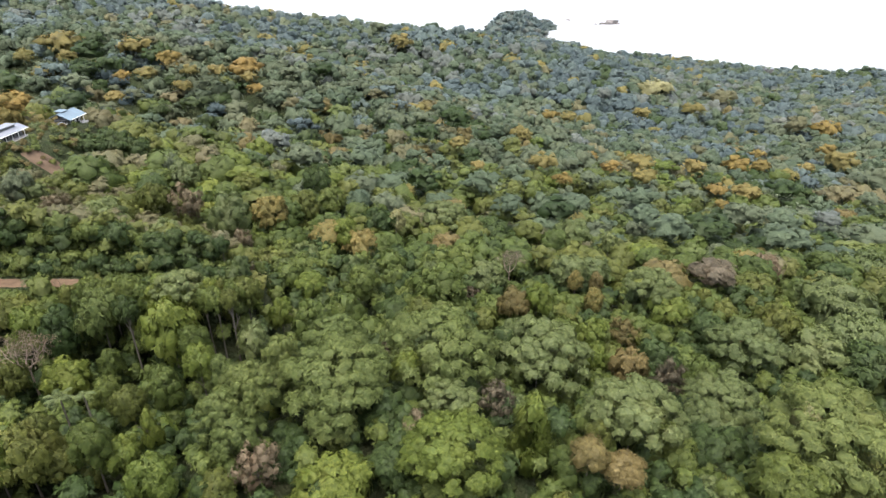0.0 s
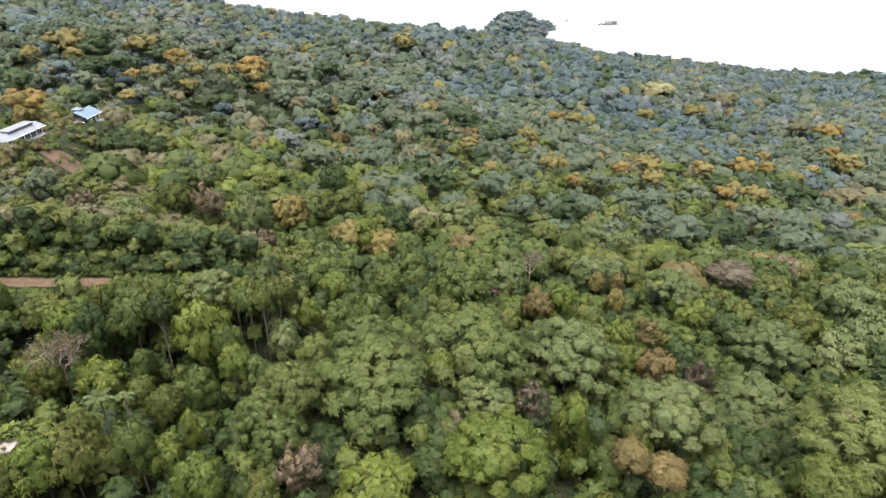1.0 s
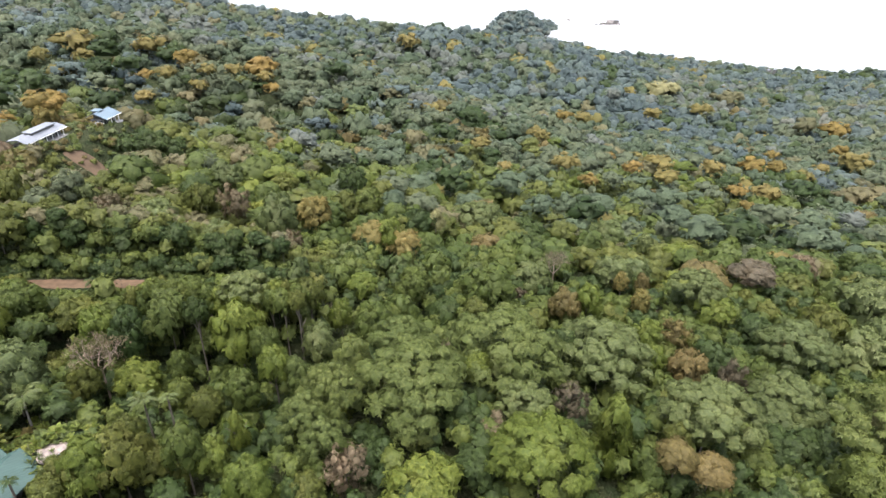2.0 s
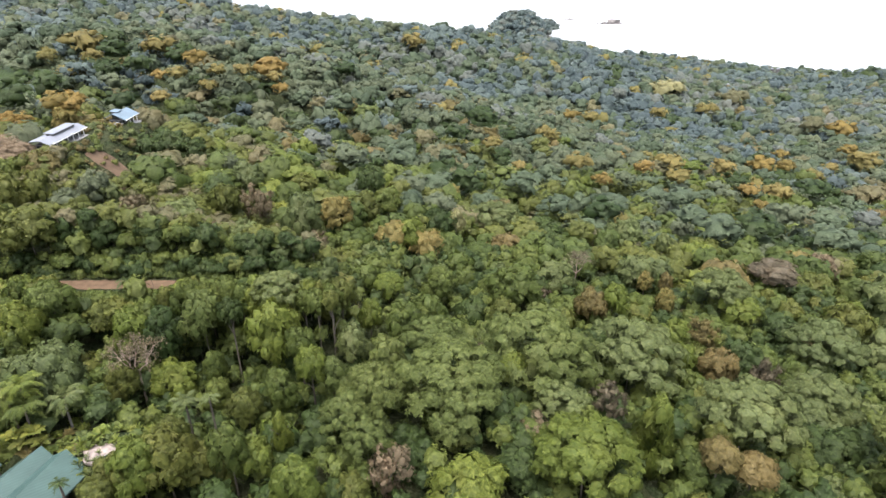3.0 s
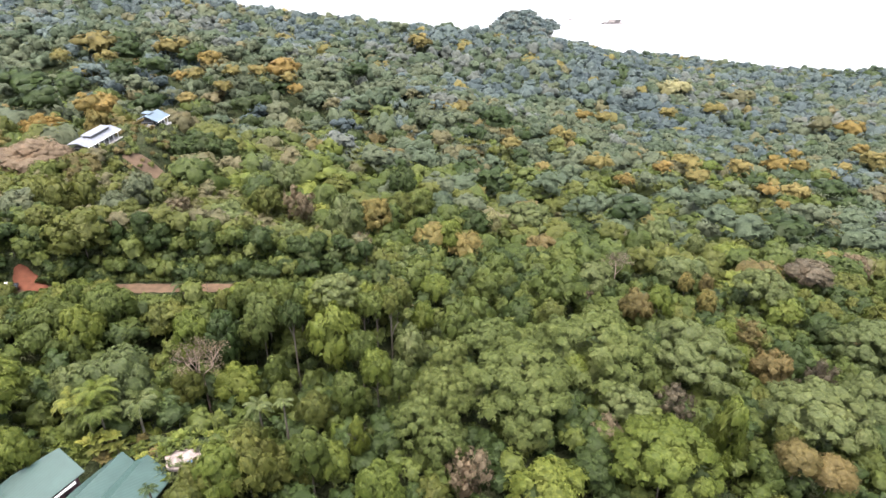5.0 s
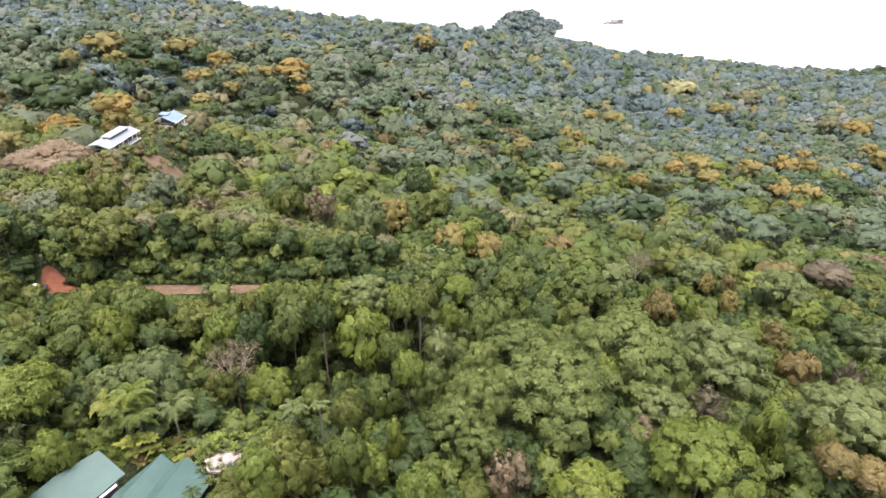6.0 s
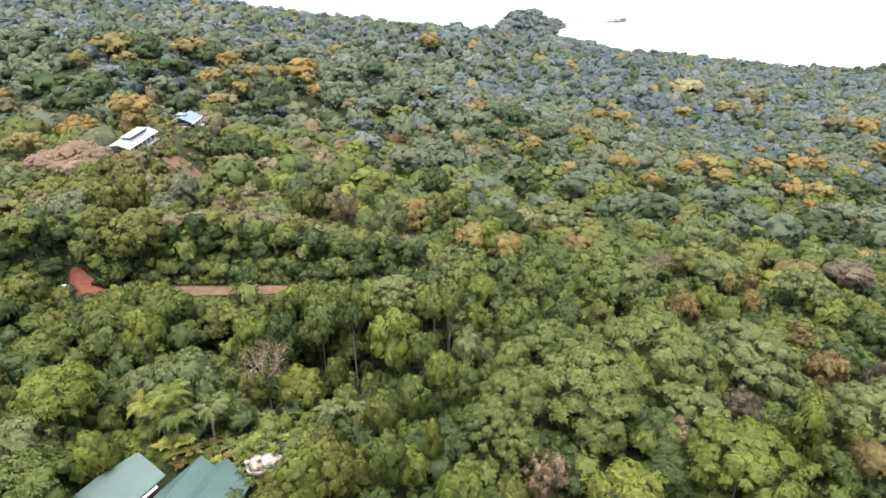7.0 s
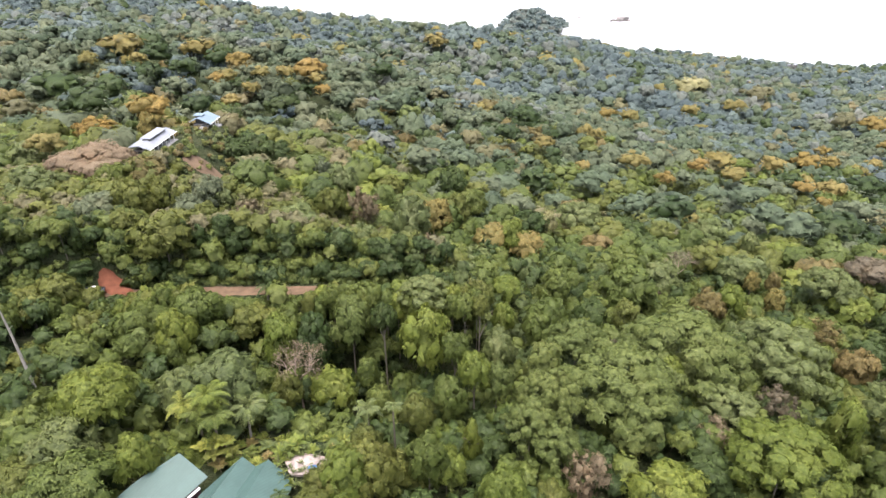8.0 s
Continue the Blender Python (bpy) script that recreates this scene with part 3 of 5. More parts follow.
plant("round", 42.9, 66.2, 96.6, 3.6, "mid")
plant("round", 65.8, 120.7, 92.8, 5.6, "deep")
plant("round", 12.1, 96.5, 105.6, 3.4, "deep")
plant("sparse", -90.4, 125.4, 124.1, 4.3, "dusty")
plant("sparse", -65.4, 138.0, 122.3, 4.7, "dusty")
plant("sparse", -69.5, 116.7, 120.2, 3.3, "dusty")
plant("round", -61.4, 171.6, 112.5, 5.2, "olive")
plant("round", -53.4, 133.9, 120.7, 5.5, "grey")
plant("round", -47.6, 147.4, 114.5, 5.1, "yellow")
plant("round", -79.0, 124.0, 122.2, 6.1, "sage")
plant("round", -104.4, 178.8, 124.7, 7.0, "deep")
plant("round", -110.2, 175.5, 123.5, 6.3, "deep")
plant("round", -98.1, 179.6, 121.5, 5.9, "deep")
plant("round", -98.0, 129.1, 124.9, 4.0, "grey")
plant("round", -101.5, 119.2, 126.8, 4.7, "drab")
plant("round", -99.4, 128.2, 128.0, 3.9, "drab")
plant("round", -87.2, 153.7, 118.5, 5.4, "lime")
plant("round", -74.5, 158.5, 120.7, 5.3, "grey")
plant("round", -81.4, 167.4, 119.9, 3.6, "drab")
plant("round", -26.9, 145.3, 108.9, 4.3, "lime")
plant("round", -42.3, 182.9, 111.7, 5.2, "deep")
plant("sparse", -48.6, 126.8, 114.0, 2.9, "dusty")
plant("round", -64.0, 121.6, 118.4, 3.9, "sage")
plant("round", -58.4, 124.4, 115.6, 3.7, "olive")
plant("round", -109.7, 113.7, 132.6, 4.6, "olive")
plant("round", -106.7, 104.2, 129.3, 3.2, "olive")
plant("round", -135.6, 180.3, 131.2, 4.6, "yellow")
plant("round", -155.2, 182.8, 128.4, 5.9, "orange")
plant("round", -95.8, 115.1, 126.1, 3.6, "olive")
plant("round", -106.0, 118.7, 131.4, 4.0, "olive")
plant("round", -82.3, 116.7, 120.5, 3.7, "grey")
plant("round", -35.6, 172.6, 107.7, 5.3, "mid")
plant("round", -41.7, 161.3, 110.7, 5.0, "olive")
plant("round", -73.6, 138.0, 121.6, 4.2, "olive")
plant("round", -14.1, 159.7, 105.2, 2.9, "cream")
plant("round", 15.1, 176.0, 95.5, 9.3, "deep")
plant("umbrella", -0.1, 178.9, 99.5, 10.7, "grey")
plant("round", -19.8, 159.3, 105.8, 5.8, "deep")
plant("round", 54.1, 170.6, 92.3, 3.0, "sage")
plant("round", 44.7, 180.2, 93.0, 7.0, "sage")
plant("round", -164.1, 165.6, 127.2, 7.2, "grey")
plant("round", -140.8, 131.0, 129.8, 6.5, "grey")
plant("round", -99.5, 103.5, 128.9, 5.8, "olive")
plant("round", -122.0, 100.4, 128.6, 6.2, "olive")
plant("round", -116.3, 112.5, 130.0, 5.1, "drab")
plant("round", -117.2, 97.2, 119.2, 4.2, "rust")
plant("round", -127.7, 96.3, 115.8, 4.7, "grey")
plant("round", -94.2, 65.5, 121.6, 5.5, "lime")
plant("round", -85.8, 57.2, 117.8, 3.0, "lime")
plant("round", -96.1, 59.4, 118.0, 4.5, "grey")
plant("round", -106.5, 67.3, 116.0, 4.4, "mid")
plant("round", -111.0, 76.5, 117.7, 4.8, "olive")
plant("round", -104.9, 78.1, 118.5, 4.4, "mid")
plant("round", -97.1, 84.9, 119.6, 6.2, "mid")
plant("round", -91.7, 52.6, 118.1, 6.0, "mid")
plant("round", -99.8, 54.8, 115.6, 4.2, "olive")
plant("round", -80.1, 94.1, 114.2, 4.4, "olive")
plant("round", -108.5, 102.4, 126.9, 4.8, "mid")
plant("round", -118.2, 100.8, 124.4, 5.3, "deep")
plant("round", -95.5, 107.9, 121.8, 5.1, "olive")
plant("round", -107.0, 90.2, 117.0, 4.5, "mid")
plant("round", -120.2, 91.0, 115.7, 5.0, "deep")
plant("umbrella", 58.7, 65.4, 114.1, 11.6, "fern")
plant("round", 54.6, 66.6, 111.9, 2.3, "cream")
plant("round", 48.4, 58.0, 109.6, 5.3, "mid")
plant("round", 44.7, 66.5, 99.8, 4.6, "olive")
plant("round", 36.1, 67.5, 99.8, 5.3, "mid")
plant("round", 102.8, 119.5, 93.7, 8.4, "sage")
plant("round", 110.4, 139.8, 92.4, 11.1, "grey")
plant("round", 67.2, 66.5, 100.5, 6.1, "olive")
plant("round", 89.4, 115.1, 92.7, 8.2, "sage")
plant("round", 147.9, 177.3, 82.3, 11.4, "grey")
plant("round", 85.2, 124.2, 94.2, 5.6, "lime")
plant("round", 44.6, 70.1, 103.8, 5.4, "deep")
plant("round", 98.2, 108.0, 92.7, 7.6, "deep")
plant("round", 57.5, 60.9, 105.5, 4.0, "olive")

# ---- the rest of the forest ----
pick = np.random.default_rng(11)


def free(x, y, r=0.0):
    """True where nothing keeps the forest away: road, roofs, terrace, cleared slope."""
    if -140 < x < -42 and -3.2 - 0.45 * r < y - road_y(x) < 2.6 + 0.3 * r:
        return False
    if -87 - r < x < -63 + r and 44 < y < 59 + 0.6 * r:
        return False
    if ellipse(x, y, -63.4, 57.5, 4.5 + 0.7 * r, 3.2 + 0.7 * r) < 1 or ellipse(x, y, -69, 62, 11, 4) < 1:
        return False
    if ellipse(x, y, -125.2, 160, 5.5 + r, 12 + r) < 1 or ellipse(x, y, -121, 186.5, 5 + r, 6.5 + r) < 1:
        return False
    if ellipse(x, y, -109.0, 157.0, 4.8 + 0.4 * r, 12.5 + 0.5 * r) < 1 or in_cut(x, y, 1.0 + 0.15 * r):
        return False
    return all(ellipse(x, y, a, b - c, c, 1.6 * c) > 1 for a, b, _, c, _ in COTTAGES)


def ceiling(x, y):
    """Trees stay low below the hilltop houses and the cleared slope, which have an open view."""
    if -117 < x < -101 and 140 < y < 160:
        return 118.5 + 0.2 * (155 - min(y, 155))
    if -170 < x < -129 and 112 < y < 161:
        return 120.0 + 0.27 * (161 - y)
    if -116 < x < -102 and 112 < y < 150:
        return 117.5 + 0.27 * (150 - y)
    if -156 < x < -103 and 112 < y < 151:
        return 126.3 + 0.27 * (151 - y)
    if -122 < x < -104 and 151 <= y < 181:
        return 121.5 + 0.27 * (181 - y)
    if -134 < x < -108 and 164 <= y < 186:
        return 122.5
    return 999.0


def mix_colour(x, y):
    n = noise.noise((x * 0.018, y * 0.018, 3.0)) + 0.45 * noise.noise((x * 0.07, y * 0.07, 9.0))
    r = pick.random()
    if 107 < y < 165 and x < -38 - 0.5 * (y - 107) and r < 0.9:
        return ("olive", "olive", "gold", "tan", "olive", "mid", "lime", "tan", "rust", "mid")[int(r / 0.9 * 9.99)]
    if -80 < x < -30 and 55 < y < 106:
        return ("mid", "lime", "mid", "olive", "mid", "lime", "deep", "fern")[int(r * 7.99)]
    if r < 0.05:
        return "brown" if n > 0 else "rust"
    if n > 0.30:
        return "olive" if r < 0.6 else "lime" if r < 0.75 else "mid"
    if n > 0.0:
        return "mid" if r < 0.6 else "grey" if r < 0.8 else "olive"
    return "deep" if r < 0.6 else "mid" if r < 0.8 else "grey"


# the creeper curtain on the bank behind the road
for k in range(46):
    x = -124 + 1.75 * k + pick.uniform(-0.6, 0.6)
    for d, high in ((3.6, 4.0), (6.4, 7.0)):
        y = float(road_y(x)) + d + pick.uniform(-0.7, 0.7)
        r = pick.uniform(1.5, 2.3)
        if free(x, y, 0.5 * r):
            plant("round" if pick.random() < 0.65 else "column", x, y, float(ground_z(x, y)) + high * pick.uniform(0.6, 1.25), r * pick.uniform(1.0, 1.4), ("deep", "mid", "deep", "deep")[pick.integers(4)], pick.uniform(0.8, 1.3), False, 0.25)

# trees along the outer edge of the road, tall where they hide it
for x in [*np.arange(-128, -109.5, 1.9), *np.arange(-105, -91.5, 1.9), *np.arange(-70, -49, 2.0), -43.5, -41.5, -39.5]:
    for d in (-4.2, -6.8):
        x2 = x + pick.uniform(-0.6, 0.6)
        y = float(road_y(x2)) + d
        high = pick.uniform(3.0, 4.6) if x < -91 else pick.uniform(1.6, 3.8) if x < -66 else pick.uniform(3.4, 5.2)
        if -112 < x < -100:
            high *= 0.55
        plant("column" if pick.random() < 0.15 else "round", x2, y, float(road_z(x2)) + high - 0.2 * d, pick.uniform(1.9, 2.8), ("mid", "deep", "olive", "mid", "lime")[pick.integers(5)], 1.0, False)
for x, d, high, r, c in ((-94.8, -5.6, 4.4, 3.6, "lime"), (-99.4, -6.4, 4.6, 4.2, "olive"), (-115.6, -5.2, 5.4, 3.9, "olive"), (-121.6, -5.4, 5.6, 4.2, "mid"), (-106.6, -5.4, 2.8, 2.9, "deep"), (-112.4, -3.6, 6.8, 3.7, "olive"), (-109.0, -3.6, 2.7, 1.9, "deep"), (-108.6, -3.2, 3.7, 2.5, "olive"), (-114.6, -3.4, 3.2, 2.4, "mid"), (-46.0, -4.6, 3.6, 3.0, "mid"), (-41.0, -3.0, 4.4, 3.0, "mid"), (-38.5, 0.4, 4.6, 3.2, "olive")):
    plant("round", x, float(road_y(x)) + d, float(road_z(x)) + high, r, c, 1.0, True)
plant("round", -58.4, 55.2, 117.2, 4.0, "lime")
plant("round", -61.4, 54.2, 114.7, 2.7, "olive")
plant("round", -61.8, 51.4, 114.2, 2.8, "olive")
# the wide dry tree and low growth beside the hilltop house
plant("dome", -133.6, 146.5, 129.8, 9.4, "pink", 0.62)
plant("dome", -141.0, 147.5, 127.8, 6.6, "pink", 0.65)
plant("round", -126.8, 146.6, 124.0, 2.3, "olive")
plant("round", -122.8, 146.6, 123.6, 2.1, "olive")
plant("sparse", -94.0, 133.0, 121.0, 3.4, "tan")
plant("sparse", -89.0, 131.0, 120.6, 3.0, "tan")
plant("sparse", -101.0, 138.0, 121.5, 3.0, "dusty")

taken = list(STANDING)
tries = 0
while tries < 7000:
    tries += 1
    y = 36 + 112 * pick.random() ** 0.8
    x = pick.uniform(-0.95 * y - 56, 0.84 * y + 16)
    r = pick.uniform(3.6, 5.6) if tries < 3500 else pick.uniform(2.2, 3.2)
    if not free(x, y, r):
        continue
    if any((x - a) ** 2 + (y - b) ** 2 < ((0.66 if c < 6.5 else 0.80) * (r + c)) ** 2 for a, b, c in taken):
        continue
    taken.append((x, y, r))
    top = float(canopy(x, y)) + pick.uniform(-8.0, -1.0 if y > 95 else -3.0) + (0.6 * (r - 3.8) if tries < 3500 else -2.5)
    away = road_y(x) - y
    if 0 < away < 14 and -125 < x < -44:
        top = float(road_z(x)) + 0.45 * away - 1.2 + (pick.uniform(-1.5, 0) if -93 < x < -68 else pick.uniform(0, 3))
    top = min(top, ceiling(x, y))
    shade = mix_colour(x, y)
    kind = "sparse" if shade in ("dusty", "tan", "brown") else "column" if pick.random() < 0.12 else "round"
    plant(kind, x, y, top, r, shade, pick.uniform(1.0, 1.5), False)

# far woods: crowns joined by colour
FAR = [crown(300 + i, "dome", 9, 60, 0.19, 4, True, 0.34, 0.5, 0.3, 0.8, 0.25) for i in range(7)] + [crown(320 + i, "umbrella", 10, 72, 0.17, 4, True, 0.34, 0.6, 0.25, 0.8, 0.25) for i in range(3)]
FARTHEST = [crown(340 + i, "dome", 4, 22, 0.27, 3, True, 0.4, 0.5, 0.2, 0.92, 0.15) for i in range(7)]


def wood(name, places, kit, colour, label, category="forest"):
    """One mesh of many crowns: places are x, y, z of the crown's middle, radius, height."""
    V, F, T, S, N, at = [], [], [], [], [], 0
    rng = np.random.default_rng(len(places))
    for x, y, z, r, h in places:
        v, f, t, n = kit[rng.integers(len(kit))]
        a = rng.uniform(0, 6.283)
        turn = np.array([(math.cos(a), math.sin(a), 0), (-math.sin(a), math.cos(a), 0), (0, 0, 1)])
        V.append(v @ turn * np.array((r, r, h)) + np.array((x, y, z)))
        N.append(unit(n @ turn / np.array((r, r, h))))
        F.append(f + at)
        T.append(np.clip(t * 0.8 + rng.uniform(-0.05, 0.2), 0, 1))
        S.append(np.full(len(f), rng.uniform(-0.45, 0.45)))
        at += len(v)
    me = mesh_of(name, np.concatenate(V), np.concatenate(F), np.concatenate(T), True, np.concatenate(S), np.concatenate(N))
    me.materials.append(LEAF[colour])
    return tagged(new(name, me), label, category, kind="stuff")


def far_colour(x, y):
    n = noise.noise((x * 0.008, y * 0.008, 5.0)) + 0.5 * noise.noise((x * 0.03, y * 0.03, 1.0))
    r = pick.random()
    if y < 215 and x < -60 and pick.random() < 0.6:
        return ("lime", "olive", "tan", "olive", "deep", "mid", "olive")[int(r * 6.99)]
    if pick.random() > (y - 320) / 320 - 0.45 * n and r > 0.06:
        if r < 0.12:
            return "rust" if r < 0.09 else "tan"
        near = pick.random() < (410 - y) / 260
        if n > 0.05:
            return ("olive" if near else "drab") if r < 0.55 else ("lime" if near else "drab") if r < 0.65 else ("mid" if near else "hazed_moss")
        return ("mid" if near else "hazed_moss") if r < 0.45 else "deep" if r < 0.55 else ("mid" if near else "drab") if r < 0.75 else ("fern" if near else "drab") if r < 0.88 else "deep"
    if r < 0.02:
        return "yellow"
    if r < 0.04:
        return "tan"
    # beyond this distance the haze-coloured leaves take over
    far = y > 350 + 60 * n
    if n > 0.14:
        return ("hazed_olive" if far else "drab") if r < 0.35 else "drab" if r < 0.6 else "hazed_moss"
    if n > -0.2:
        return ("hazed_dull" if far else "hazed_moss") if r < 0.45 else "hazed_moss" if r < 0.7 else "drab" if r < 0.85 else ("blue" if far else "deep")
    return ("blue" if far else "hazed_moss") if r < 0.35 else ("hazed_dull" if far else "hazed_moss") if r < 0.7 else "hazed_moss" if r < 0.92 else "deep"


def spread(y0, y1, gap0, gap1, kit, name, label):
    """Crowns over the far slopes on a shaken grid, sorted by colour."""
    bins = {}
    y = y0
    while y < y1:
        gap = gap0 + (gap1 - gap0) * (y - y0) / (y1 - y0)
        x = -0.73 * y - 78
        while x < 0.73 * y + 32:
            px, py = x + pick.uniform(-0.45, 0.45) * gap, y + pick.uniform(-0.45, 0.45) * gap
            x += gap
            if py > coast(px) + 42 or not free(px, py, 0.6 * gap if py < 215 else 0):
                continue
            if any((px - a[0]) ** 2 + (py - a[1]) ** 2 < (0.5 * a[3]) ** 2 for a in FAR_PICKS):
                continue
            if py < 195 and any((px - a) ** 2 + (py - b) ** 2 < (0.8 * c) ** 2 for a, b, c in STANDING):
                continue
            r = gap * (0.62 + 0.52 * pick.random() ** 2.0)
            h = r * pick.uniform(0.85, 1.35)
            zg = float(ground_z(px, py))
            top = (max(float(canopy(px, py)), zg + 5 + 0.5 * h) if py < coast(px) else zg + 9) + (pick.uniform(-6.0, 1.6) if py < 470 else pick.uniform(-3.6, 1.2)) + 4.5 * float(step(550, 750, py) * (1 - step(60, 220, px)))
            top = min(top, ceiling(px, py))
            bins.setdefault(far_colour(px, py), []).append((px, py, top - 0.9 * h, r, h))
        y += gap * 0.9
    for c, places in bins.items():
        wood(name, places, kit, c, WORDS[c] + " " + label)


FAR_PICKS = []


def far_tree(x, y, top, radius, colour):
    FAR_PICKS.append((x, y, top - 0.75 * radius, radius * 1.12, radius * 0.85, colour))


far_tree(-71, 237, 108.6, 7.8, "hazed_olive")
far_tree(-54, 216, 108.6, 7.9, "drab")
far_tree(-35, 247, 97.7, 7.4, "hazed_moss")
far_tree(-30, 201, 102.7, 6.8, "drab")
far_tree(-138, 185, 135.1, 5.7, "orange")
far_tree(-258, 414, 131.3, 12.6, "yellow")
far_tree(-208, 413, 127.9, 11.4, "yellow")
far_tree(-149, 277, 125.7, 3.8, "orange")
far_tree(-170, 375, 122.5, 8.1, "orange")
far_tree(-153, 363, 116.0, 5.7, "yellow")
far_tree(-143, 378, 114.0, 6.6, "yellow")
far_tree(-133, 402, 115.3, 10.5, "orange")
far_tree(-120, 377, 101.8, 5.3, "orange")
far_tree(-124, 381, 108.4, 5.8, "yellow")
far_tree(-163, 370, 105.7, 6.6, "yellow")
far_tree(-124, 221, 127.5, 3.5, "yellow")
far_tree(-160, 259, 127.4, 6.2, "drab")
far_tree(-159, 320, 121.3, 5.6, "yellow")
far_tree(-223, 359, 124.7, 5.6, "yellow")
far_tree(-131, 207, 131.0, 5.9, "deep")
far_tree(-164, 199, 135.0, 7.5, "deep")
far_tree(-247, 314, 123.3, 11.7, "deep")
far_tree(-182, 245, 131.0, 9.2, "deep")
far_tree(-87, 428, 108.6, 8.6, "deep")
far_tree(-108, 379, 97.5, 8.7, "hazed_moss")
far_tree(-75, 335, 103.3, 8.6, "hazed_moss")
far_tree(-50, 720, 97.8, 14.1, "yellow")
far_tree(-67, 639, 116.5, 10.9, "drab")
far_tree(-221, 377, 127.8, 10.4, "deep")
far_tree(-194, 351, 123.1, 8.7, "deep")
far_tree(-193, 404, 121.1, 8.7, "deep")
far_tree(-129, 305, 110.5, 7.8, "deep")
far_tree(66, 800, 82.0, 17.8, "yellow")
far_tree(47, 820, 87.1, 10.1, "yellow")
far_tree(82, 678, 68.1, 19.1, "drab")
far_tree(242, 682, 53.8, 19.5, "cream")
far_tree(163, 595, 57.9, 9.6, "hazed_olive")
far_tree(82, 443, 70.7, 6.4, "orange")
far_tree(92, 426, 73.7, 7.0, "yellow")
far_tree(50, 346, 79.7, 5.0, "yellow")
far_tree(8, 295, 90.1, 5.1, "yellow")
far_tree(15, 239, 94.3, 3.3, "yellow")
far_tree(50, 276, 87.6, 7.1, "yellow")
far_tree(88, 335, 69.9, 5.0, "orange")
far_tree(53, 243, 87.8, 4.3, "orange")
far_tree(70, 263, 81.5, 5.4, "drab")
far_tree(105, 337, 69.4, 5.7, "yellow")
far_tree(87, 288, 79.3, 5.5, "orange")
far_tree(111, 313, 75.8, 8.0, "yellow")
far_tree(102, 280, 78.2, 6.7, "yellow")
far_tree(142, 340, 68.3, 6.4, "drab")
far_tree(143, 316, 71.2, 7.7, "yellow")
far_tree(156, 344, 71.1, 4.6, "tan")
far_tree(191, 360, 60.0, 9.3, "orange")
far_tree(214, 382, 56.5, 5.2, "orange")
far_tree(204, 357, 57.9, 6.3, "orange")
far_tree(142, 282, 69.0, 5.5, "orange")
far_tree(159, 287, 66.7, 7.6, "yellow")
far_tree(124, 240, 76.2, 3.7, "orange")
far_tree(346, 515, 45.2, 12.2, "orange")
far_tree(278, 407, 53.1, 6.9, "orange")
far_tree(241, 369, 51.7, 6.3, "yellow")
far_tree(271, 378, 56.1, 10.8, "yellow")
far_tree(258, 603, 43.2, 11.7, "yellow")
far_tree(318, 676, 44.1, 17.3, "tan")
far_tree(178, 518, 56.0, 8.8, "yellow")
far_tree(323, 525, 46.2, 12.4, "tan")
far_tree(215, 299, 60.6, 8.3, "tan")
far_tree(123, 219, 83.4, 8.4, "drab")
far_tree(130, 204, 86.4, 7.2, "hazed_moss")
far_tree(94, 187, 92.2, 8.2, "deep")
far_tree(81, 257, 76.2, 9.8, "hazed_moss")
far_tree(44, 206, 91.0, 7.9, "deep")
far_tree(16, 225, 94.3, 7.7, "hazed_moss")
far_tree(87, 236, 83.8, 7.4, "hazed_moss")
far_tree(80, 188, 91.6, 8.0, "hazed_moss")
far_tree(37, 198, 84.8, 8.4, "hazed_moss")
far_tree(-9, 312, 92.5, 7.8, "deep")
far_tree(8, 367, 90.1, 10.7, "deep")
far_tree(184, 295, 66.6, 8.2, "deep")
far_tree(124, 190, 86.3, 8.2, "hazed_moss")
far_tree(-7, 221, 97.2, 7.5, "deep")
far_tree(-20, 218, 96.8, 7.4, "hazed_moss")
far_tree(164, 227, 76.5, 5.7, "hazed_olive")
far_tree(24, 199, 94.1, 6.2, "hazed_moss")
far_tree(74, 199, 90.9, 6.3, "hazed_moss")
far_tree(-136, 185, 134.2, 5.6, "orange")
far_tree(-155, 186, 128.1, 5.0, "orange")
far_tree(-170, 193, 129.3, 10.0, "drab")
far_tree(-204, 221, 126.5, 5.5, "tan")
far_tree(177, 212, 77.2, 11.2, "hazed_moss")
far_tree(232, 302, 60.6, 13.9, "tan")
far_tree(249, 312, 66.4, 12.6, "drab")
MID = [crown(310 + i, "dome", 13, 130, 0.15, 4, True, 0.32, 0.5, 0.32, 0.84, 0.25) for i in range(6)] + [crown(316 + i, "umbrella", 18, 130, 0.13, 4, True, 0.32, 0.6, 0.25, 0.84, 0.3) for i in range(2)]


BUSH = [crown(360 + i, "dome", 4, 44, 0.21, 4, True, 0.3, 0.5, 0.35, 0.84, 0.25) for i in range(5)]


